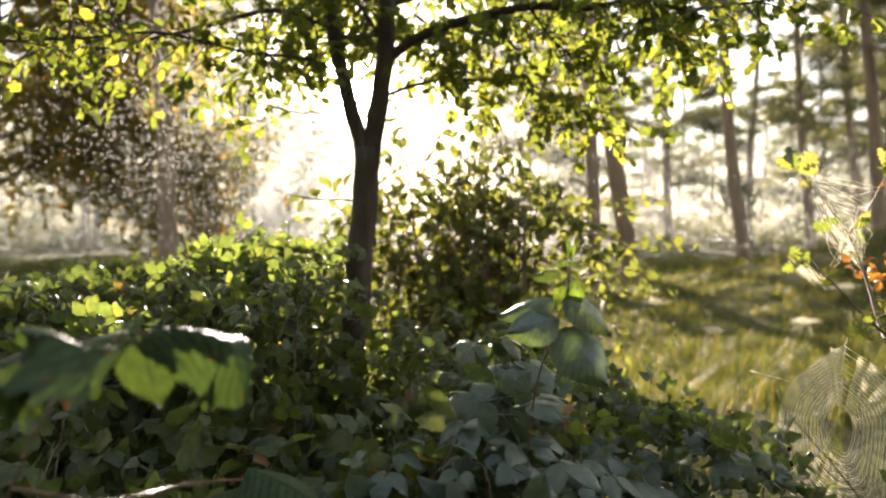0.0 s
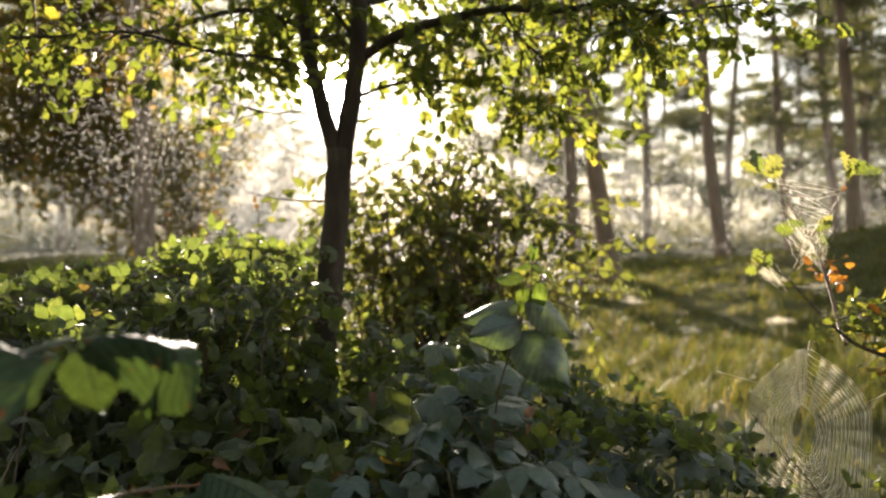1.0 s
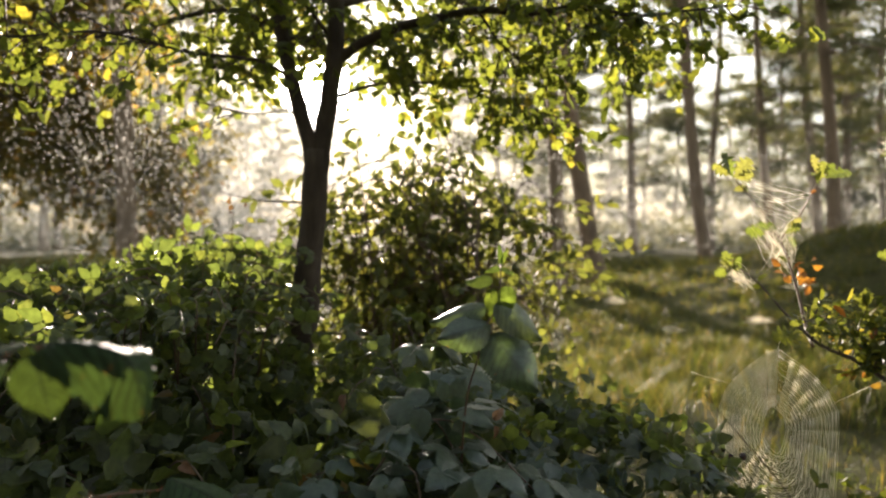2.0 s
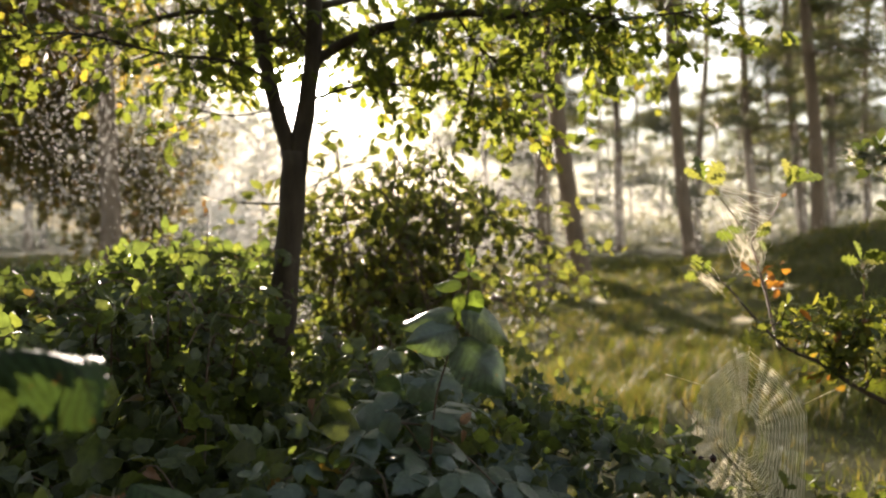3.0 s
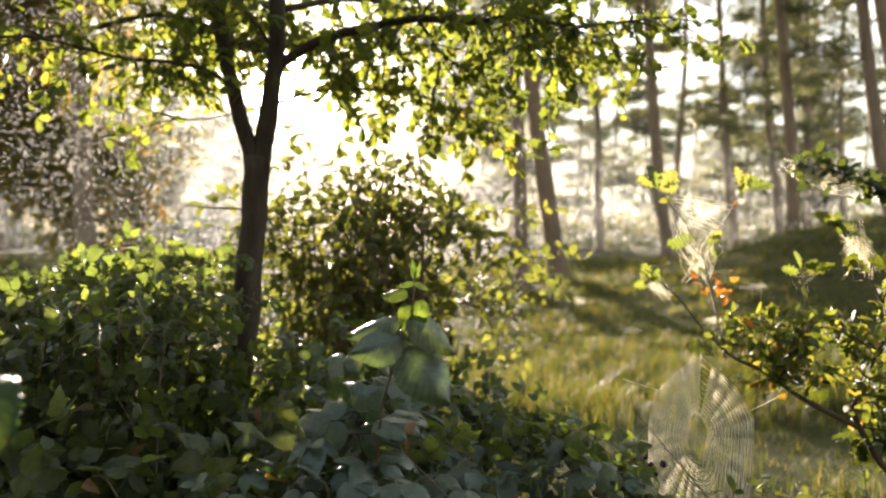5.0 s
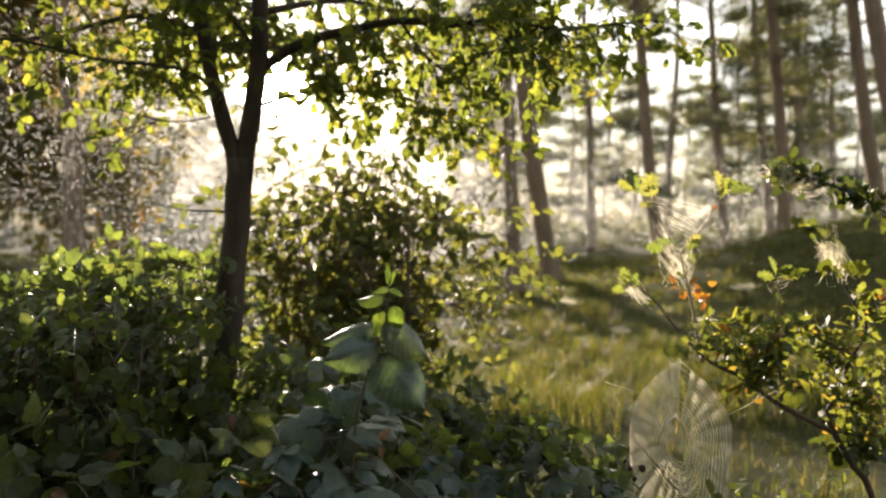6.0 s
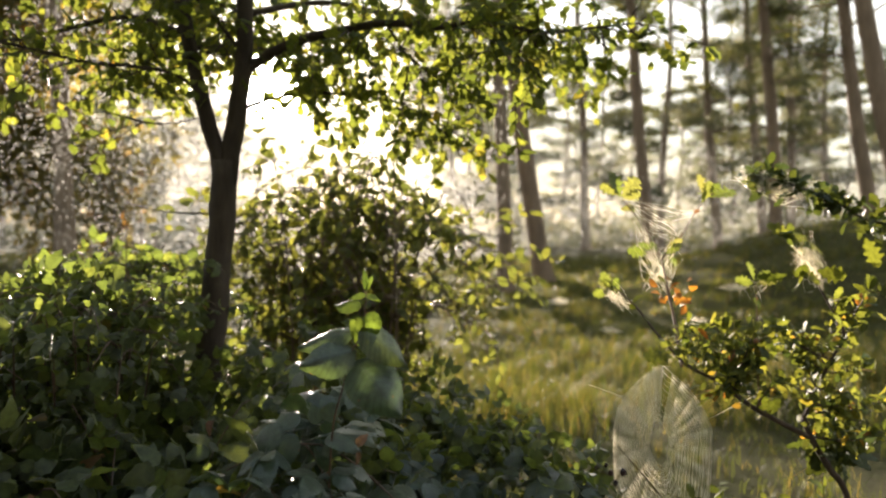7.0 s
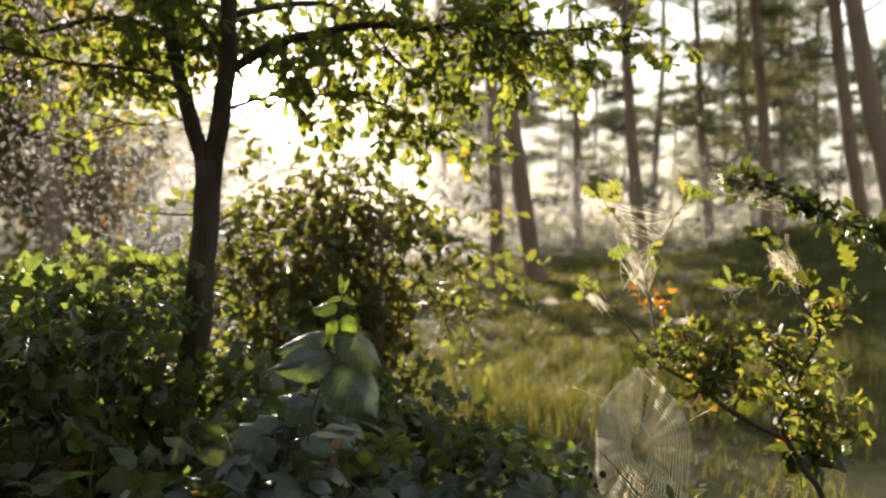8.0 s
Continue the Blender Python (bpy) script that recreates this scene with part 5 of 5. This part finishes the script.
    dress(tip, 0.06, 0.5, 0.25, 0.4, 0.3, 0)
    shaded = []
    bases = low[:int(len(low) * 0.8)] + up[:int(len(up) * 0.6)]
    ends = hung((1.097, 1.796, 1.153), (1.114, 1.763, 1.141), (1.129, 1.73, 1.115), (1.114, 1.763, 1.07), (1.148, 1.686, 1.151), (1.157, 1.664, 1.105), (1.14, 1.708, 1.059), (1.166, 1.642, 1.07), (1.128, 1.736, 0.989), (1.173, 1.62, 1.112), (1.172, 1.60, 1.159), (1.213, 1.66, 1.093), (1.252, 1.58, 1.13), (1.231, 1.62, 1.158), (1.291, 1.68, 1.158), (1.292, 1.58, 1.054))
    ends += hung((1.263, 1.62, 1.035), (1.331, 1.66, 1.11), (1.351, 1.58, 1.148), (1.379, 1.62, 1.224), (1.41, 1.66, 1.186), (1.44, 1.62, 1.224), (1.449, 1.60, 1.252), (1.431, 1.66, 1.157), (1.373, 1.58, 1.014), (1.444, 1.62, 0.965), (1.213, 1.60, 1.036), (1.312, 1.64, 1.072), (1.149, 1.686, 1.033), (1.202, 1.62, 1.14), (1.272, 1.68, 1.101), (1.405, 1.68, 0.92), (1.45, 1.66, 0.865), (1.50, 1.62, 0.985), (1.505, 1.62, 0.915), (1.478, 1.66, 1.06), (1.422, 1.6, 0.985))
    for k, end in enumerate(ends):
        e = end - o
        b = min(bases, key=lambda q: (q - e).length + (0.2 if q.z > e.z else 0))
        line = branch([b + o, (b + e) / 2 + o + rvec(r) * 0.02, end], 0.0024, 0.001, "twig")
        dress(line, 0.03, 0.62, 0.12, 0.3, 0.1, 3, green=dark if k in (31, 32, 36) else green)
        # about a third of these leaves take the shade-coloured material
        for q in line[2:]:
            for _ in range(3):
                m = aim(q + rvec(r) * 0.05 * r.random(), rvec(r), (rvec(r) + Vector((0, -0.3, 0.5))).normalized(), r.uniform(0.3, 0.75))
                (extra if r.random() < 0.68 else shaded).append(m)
    # low right branch, its leaves coloured dark to stand in for shade
    skirt = branch(hung((1.371, 1.62, 0.828), (1.42, 1.70, 0.87), (1.47, 1.76, 0.86), (1.53, 1.80, 0.82)), 0.0035, 0.0012)
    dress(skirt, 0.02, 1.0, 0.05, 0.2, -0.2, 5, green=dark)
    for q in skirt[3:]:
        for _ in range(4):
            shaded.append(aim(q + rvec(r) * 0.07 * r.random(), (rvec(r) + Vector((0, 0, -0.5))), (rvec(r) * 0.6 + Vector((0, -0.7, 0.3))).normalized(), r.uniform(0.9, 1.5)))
    mass("inner_foliage", leaf_grid(0.055, 0.026, 14, 1, "oak", fold=0.3, droop=0.2), shaded, M_SHADE_TONED_MASS, tree, "small oak leaves of the sapling with shade in their colour")
    mass("foliage", leaf_grid(0.055, 0.026, 14, 1, "oak", fold=0.3, droop=0.2), extra, M_SAPLING_MASS, tree, "crowded small yellow-green oak leaves")
    # crumpled bright leaves bound by silk
    for k in range(7):
        p = Vector((1.244, 1.55, 1.37)) + Vector((r.gauss(0.01, 0.018), r.gauss(0, 0.015), r.gauss(-0.02, 0.03)))
        child("leaf", green[k % 4], tree, aim(w(p), rvec(r), (rvec(r) + Vector((0, -0.6, 0.2))).normalized(), r.uniform(0.8, 1.2)))
    # orange cluster on the sprig
    for k, (dx, dz, many) in enumerate(((0.0, 0.0, 6), (-0.04, 0.014, 3), (0.028, 0.035, 3), (0.04, -0.015, 4))):
        for _ in range(many):
            p = Vector((1.128 + dx, 1.98, 1.228 + dz)) + Vector((r.gauss(0, 0.008), r.gauss(0, 0.01), r.gauss(0, 0.007)))
            child("leaf", orange[k % 2], tree, aim(w(p), rvec(r), (rvec(r) + Vector((0, -0.8, 0.2))).normalized(), r.uniform(0.4, 0.75)))
    # a broad drooping leaf beside the upper bough
    leaf_between(w((1.37, 1.52, 1.40)), w((1.395, 1.50, 1.335)), 0.042, (0.1, -0.95, 0.2), "oak", M_SAPLING, tree, seed=91, serr=0, pleat=0)
    # a broad leaf low on the bough
    leaf_between(w((1.08, 1.87, 1.08)), w((1.0, 1.85, 1.09)), 0.05, (0.1, -0.7, 0.6), "oak", M_SAPLING, tree, seed=90, serr=0, pleat=0)
    tree.location += SAPLING_SAG
    return tree


build_sapling()


# ---- webs ----
def strand(soup, a, b, rad, sag=0.0, n=4):
    pts = []
    for i in range(n + 1):
        t = i / n
        p = a.lerp(b, t)
        p.z -= sag * 4 * t * (1 - t)
        pts.append(p)
    soup.tube(pts, rad, rad, 3)


def build_orb_web():
    r = random.Random(6)
    web = thing("spider_web", (1.195, 2.22, 0.72), "dewy orb web hanging upright below the oak sapling", "spider web")
    turn = Matrix.Rotation(radians(-82), 3, "Z")

    corners = [(.272, -.045), (.27, .115), (.225, .165), (.15, .208), (.10, .222), (.013, .25), (-.14, .17), (-.26, .085), (-.305, .01), (-.306, -.115), (-.284, -.23), (-.2, -.31), (-.02, -.36), (.15, -.32), (.26, -.2)]

    def rim(g):
        """Distance to the straight threads that frame the web."""
        for (ax, az), (bx, bz) in zip(corners, corners[1:] + corners[:1]):
            den = math.cos(g) * (bz - az) - math.sin(g) * (bx - ax)
            if abs(den) < 1e-9:
                continue
            d = (ax * (bz - az) - az * (bx - ax)) / den
            k = (math.cos(g) * d - ax) * (bx - ax) + (math.sin(g) * d - az) * (bz - az)
            if d > 0 and -1e-6 <= k <= (bx - ax) ** 2 + (bz - az) ** 2 + 1e-6:
                return d
        return 0.15

    def hub(g):
        return 1.0 / math.hypot(math.cos(g) / 0.055, math.sin(g) / 0.07)

    def at(g, k):
        d = hub(g) + (rim(g) - hub(g)) * (k - 0.18) / 0.82
        return turn @ Vector((math.cos(g) * d, 0.004 * math.sin(3 * g) + 0.002 * k, math.sin(g) * d))

    spokes = 30
    angles = [2 * math.pi * (i + r.uniform(-0.2, 0.2)) / spokes for i in range(spokes)]
    s = Soup()
    for g in angles:
        strand(s, at(g, 0.18), at(g, 1.02), 0.00022, 0.0, 3)
    child("spokes", s.mesh("spokes", M_SILK), web, kind="stuff")
    turns = 40
    s = Soup()
    for k in range(turns):
        u = 0.21 + 0.78 * (k / (turns - 1)) ** 0.95
        thick = 0.00095 if k % 3 == 0 else 0.0005
        for i in range(spokes):
            if r.random() < 0.03:
                continue
            g0, g1 = angles[i], angles[(i + 1) % spokes] + (2 * math.pi if i == spokes - 1 else 0)
            # a wedge without catching threads beside the top spoke
            if 1.2 < (g0 + g1) / 2 < 1.52 and k % 4:
                continue
            a, b = at(g0, u + r.gauss(0, 0.0025)), at(g1, u + 0.72 / turns / spokes + r.gauss(0, 0.0025))
            strand(s, a, b, thick, 0.002, 2)
    child("spiral", s.mesh("spiral", M_SILK), web, kind="stuff")
    s = Soup()
    for i in range(spokes):
        strand(s, at(angles[i], 0.18), at(angles[(i + 1) % spokes], 0.18), 0.0005, 0, 1)
    for k in range(40):
        z = 0.075 + 0.165 * k / 40
        strand(s, turn @ Vector((-0.012 - 0.04 * k / 40, 0, z)), turn @ Vector((0.014, 0, z + 0.004)), 0.00045, 0.002, 2)
    child("hub_ring", s.mesh("hub_ring", M_SILK), web)
    s = Soup()
    for k in range(len(angles)):
        strand(s, at(angles[k], 1.02), at(angles[(k + 1) % spokes], 1.02), 0.0005, 0.0, 2)
    for g, e in ((1.5, (-0.02, -0.08, 0.30)), (2.8, (-0.10, 0.42, 0.10)), (0.5, (0.06, -0.5, 0.27)), (3.9, (-0.06, 0.35, -0.45)), (5.6, (0.05, -0.4, -0.45))):
        strand(s, at(g, 1.02), Vector(e), 0.0006, 0.0, 4)
    child("frame_threads", s.mesh("frame_threads", M_SILK), web, kind="stuff")


build_orb_web()


def build_silk(name, at, anchors, n, label, spread, rad=0.0005, seed=1):
    """A tangle of silk between points."""
    r = random.Random(seed)
    ob = thing(name, at, label, "cobweb", "silk on the sapling")
    ob.location += SAPLING_SAG
    s = Soup()
    pts = [Vector(a) - Vector(at) for a in anchors]
    for _ in range(n):
        a, b = r.sample(range(len(pts)), 2)
        p, q = pts[a] + rvec(r) * spread * r.random(), pts[b] + rvec(r) * spread * r.random()
        s.tube(spline([p, (p + q) / 2 + rvec(r) * spread * 0.8 * r.random(), q.lerp(p, 0.3 * r.random())], 0.012), rad, rad, 3)
    child("threads", s.mesh("threads", M_SILK), ob, kind="stuff")


build_silk("silk_tangle", (1.13, 2.1, 1.33), [(1.118, 2.0, 1.25), (1.139, 2.1, 1.327), (1.121, 2.2, 1.42), (1.20, 2.15, 1.38), (1.14, 2.06, 1.29), (1.09, 2.05, 1.265), (1.08, 2.1, 1.36)], 120, "white silk tangle round the sprig's fork", 0.04, 0.0003, 1)
build_silk("silk_tangle", (1.1, 2.2, 1.45), [(1.121, 2.2, 1.44), (1.284, 2.2, 1.465), (1.219, 2.15, 1.40), (1.09, 2.24, 1.49), (1.075, 2.25, 1.515)], 22, "loose silk threads between two sprig tips", 0.02, 0.00025, 2)
build_silk("silk_tangle", (1.19, 1.65, 1.5), [(1.187, 1.65, 1.541), (1.229, 1.6, 1.524), (1.26, 1.58, 1.49), (1.20, 1.6, 1.5), (1.16, 1.66, 1.545)], 130, "white silk sheet over the upper bough", 0.03, 0.0003, 3)
build_silk("silk_tangle", (1.25, 1.55, 1.38), [(1.244, 1.55, 1.39), (1.27, 1.56, 1.36), (1.25, 1.55, 1.33), (1.292, 1.56, 1.30)], 110, "silk wrapped round crumpled leaves", 0.035, 0.0003, 4)
build_silk("silk_tangle", (1.19, 1.65, 1.28), [(1.19, 1.65, 1.29), (1.175, 1.66, 1.28), (1.21, 1.64, 1.285), (1.193, 1.65, 1.26)], 18, "silk tangle on an upright twig", 0.03, 0.00018, 5)
build_silk("silk_tangle", (0.95, 1.97, 1.24), [(0.945, 1.97, 1.245), (0.96, 1.96, 1.22), (0.93, 1.98, 1.26), (0.99, 1.95, 1.2)], 70, "silk tangle on the bough's leafy tip", 0.03, 0.00028, 6)


def build_grass_webs():
    r = random.Random(12)
    for i, (x, y, h, size) in enumerate(((3.235, 8.9, 0.0, 0.06), (3.09, 11.0, 0.03, 0.09), (4.38, 9.0, 0.05, 0.08), (5.6, 10.4, 0.04, 0.09))):
        z = ground_z(x, y) + 0.16 + h
        ob = thing("cobweb", (x, y, z), "small dewy cobweb sheet slung over grass tips", "cobweb", "cobwebs in the grass")
        s = Soup()
        for _ in range(90):
            a, b = [Vector((r.gauss(0, size), r.gauss(0, size), r.gauss(0, size * 0.3))) for _ in range(2)]
            strand(s, a, b, 0.0016, 0.01, 2)
        for k in range(5):
            g = k * 1.256
            strand(s, Vector((math.cos(g), math.sin(g), 0)) * size, Vector((math.cos(g) * size * 1.6, math.sin(g) * size * 1.6, -0.2 - h)), 0.0012, 0, 2)
        child("threads", s.mesh("threads", M_SILK), ob, kind="stuff")


build_grass_webs()


# ---- herbs beside the web ----
def build_herbs():
    r = random.Random(41)
    shapes = [leaf_grid(0.05, 0.028, 10, 2, "oak", 0, 0, 0.3, 0.2, 70 + k) for k in range(3)]
    meshes = [mesh_of("seedling_leaf", *s[:2], M_SAPLING, uv=s[2]) for s in shapes]
    for x, y, h, n in ((1.30, 2.0, 0.66, 18), (1.36, 1.95, 0.62, 18), (1.41, 1.96, 0.64, 16), (1.44, 1.92, 0.68, 20), (1.52, 1.95, 0.60, 18), (1.18, 2.0, 0.62, 12), (1.24, 2.03, 0.60, 12), (1.62, 2.0, 0.7, 20)):
        plant = thing("oak_seedling", (x, y, ground_z(x, y)), "slender oak seedling with yellow-green leaves in grass", "seedling", "oak seedlings in the grass")
        hh = h - ground_z(x, y)
        line = spline([(0, 0, -0.02), (0.01, 0, hh * 0.5), (r.uniform(-0.04, 0.04), 0.0, hh)], 0.02)
        s = Soup()
        s.tube(line, 0.003, 0.001, 5)
        child("stem", s.mesh("stem", M_TWIG), plant)
        for k in range(n):
            p = line[int(len(line) * r.uniform(0.55, 0.999))]
            d = rvec(r)
            d.z = abs(d.z) * 0.6
            child("leaf", meshes[k % 3], plant, aim(p, d, (rvec(r) * 0.6 + Vector((0, -0.4, 0.7))).normalized(), r.uniform(0.6, 1.3)))
    stalk = thing("dead_stalk", (1.3, 2.1, ground_z(1.3, 2.1)), "dry brown plant stalk leaning past the web", "stalk")
    o = Vector(stalk.location)
    s = Soup()
    s.tube(spline([Vector((1.40, 2.12, 0.25)) - o, Vector((1.185, 2.11, 0.559)) - o, Vector((1.03, 2.1, 0.74)) - o, Vector((0.918, 2.1, 0.87)) - o], 0.03), 0.0026, 0.001, 6, 0.2)
    s.tube(spline([Vector((0, 0, -0.02)), Vector((0.08, 0.02, 0.12)), Vector((1.40, 2.12, 0.25)) - o], 0.03), 0.004, 0.004, 6)
    s.tube(spline([Vector((0.955, 2.1, 0.83)) - o, Vector((0.94, 2.1, 0.88)) - o, Vector((0.985, 2.1, 0.895)) - o], 0.02), 0.0015, 0.001, 5)
    child("stem", s.mesh("stem", M_TWIG), stalk)
    for k, (x, y, h, lean) in enumerate(((1.47, 1.9, 0.88, 0.05), (1.60, 2.1, 0.75, 0.06), (1.75, 2.3, 0.7, -0.08))):
        g = thing("grass_stalk", (x, y, ground_z(x, y)), "pale dry grass stalk bent at the top", "grass stalk", "dry grass stalks")
        s = Soup()
        line = spline([(0, 0, -0.02), (-lean * 0.3, 0, h * 0.5), (lean, 0.0, h * 0.95), (lean * 2.2, 0, h)], 0.03)
        s.tube(line, 0.0016, 0.0008, 4)
        for j in range(8):
            p = line[int(len(line) * r.uniform(0.6, 0.99))]
            s.tube([p, p + Vector((r.uniform(-0.03, 0.03), 0, -0.01)), p + Vector((r.uniform(-0.06, 0.06), 0, -0.035))], 0.0012, 0.0006, 3)
        child("stem", s.mesh("stem", M_GRASS), g)


build_herbs()


# ---- mist ----
def build_mist():
    """Fine droplets that hang between the trees and catch the sun, thicker near the ground and farther off."""
    r = np.random.RandomState(21)
    n = 1000000
    y = 13.2 + 27 * r.rand(n) ** 1.3
    x = (r.rand(n) ** 1.12 * 1.7 - 0.82) * y
    floor = 0.45 + 0.25 * np.clip((14 - y) / 4, 0, 1) + 1.3 * np.exp(-((x - 9.3) / 3.2) ** 2 - ((y - 12) / 3.6) ** 2)
    z = floor + 0.9 * r.rand(n) ** 1.5 + np.minimum(r.exponential(0.14, n), 0.45) * y + 0.03 * y * r.rand(n)
    thin = np.where((x / y > 0.12) & ((z - 1.3) / y > 0.13), 0.45, 1.0) * np.where((x / y > 0.02) & (z > 1.3), 0.28 + 0.72 * np.clip((y - 15.5) / 5, 0, 1), 1.0)
    thin *= np.where(x / y > 0.02, np.clip((y - 14.3) / 1.0, 0, 1), 1.0) * np.clip(1.05 - np.clip(x / y + 0.02, 0, 1) * 3.4, 0.32, 1.0)
    keep = r.rand(n) < 1.35 * thin * np.clip(1.0 - (x / y - 0.22) * 1.4, 0.62, 1.0) * np.where(x / y < -0.25, 0.28, 1.0) * (1 - 0.65 * np.exp(-((x / y + 0.11) / 0.12) ** 2))
    x, y, z = x[keep], y[keep], z[keep]
    # a thin breath of it among the nearer bushes
    k = 34000
    ny = 3.5 + 5.4 * r.rand(k)
    x = np.concatenate([x, (0.18 * np.clip(r.randn(k), -2.3, 2.3) - 0.2) * ny])
    z = np.concatenate([z, 0.3 + 3.2 * r.rand(k) ** 1.2 * ny / 6])
    y = np.concatenate([y, ny])
    n = len(x)
    c = np.stack([x, y, z], 1)
    size = np.where(np.arange(n) < n - k, 0.0015, 0.0014) * y
    a = r.randn(n, 3)
    b = r.randn(n, 3)
    a /= np.linalg.norm(a, axis=1)[:, None]
    b -= (a * b).sum(1)[:, None] * a
    b /= np.linalg.norm(b, axis=1)[:, None]
    s = size[:, None]
    v = np.stack([c + a * s, c - a * s * 0.5 + b * s * 0.87, c - a * s * 0.5 - b * s * 0.87], 1).reshape(-1, 3)
    f = np.arange(3 * n).reshape(-1, 3)
    me = bpy.data.meshes.new("mist")
    me.vertices.add(3 * n)
    me.vertices.foreach_set("co", v.ravel())
    me.loops.add(3 * n)
    me.loops.foreach_set("vertex_index", f.ravel())
    me.polygons.add(n)
    me.polygons.foreach_set("loop_start", np.arange(0, 3 * n, 3))
    me.materials.append(M_MIST)
    me.update(calc_edges=True)
    ob = new("mist", me)
    tagged(ob, "thin morning mist of fine sunlit droplets between the pines", "mist", kind="stuff")


def mist_material():
    m, N, K, out = mat_nodes("mist_droplets")
    d = N("ShaderNodeBsdfDiffuse")
    d.inputs[0].default_value = (0.9, 0.87, 0.79, 1)
    t = N("ShaderNodeBsdfTranslucent")
    t.inputs[0].default_value = (0.96, 0.94, 0.88, 1)
    mix = N("ShaderNodeMixShader")
    mix.inputs[0].default_value = 0.9
    K(d.outputs[0], mix.inputs[1])
    K(t.outputs[0], mix.inputs[2])
    # a wisp of droplets is mostly air
    clear = N("ShaderNodeBsdfTransparent")
    thin = N("ShaderNodeMixShader")
    thin.inputs[0].default_value = 0.22
    K(clear.outputs[0], thin.inputs[1])
    K(mix.outputs[0], thin.inputs[2])
    K(thin.outputs[0], out.inputs[0])
    return m


M_MIST = mist_material()
build_mist()
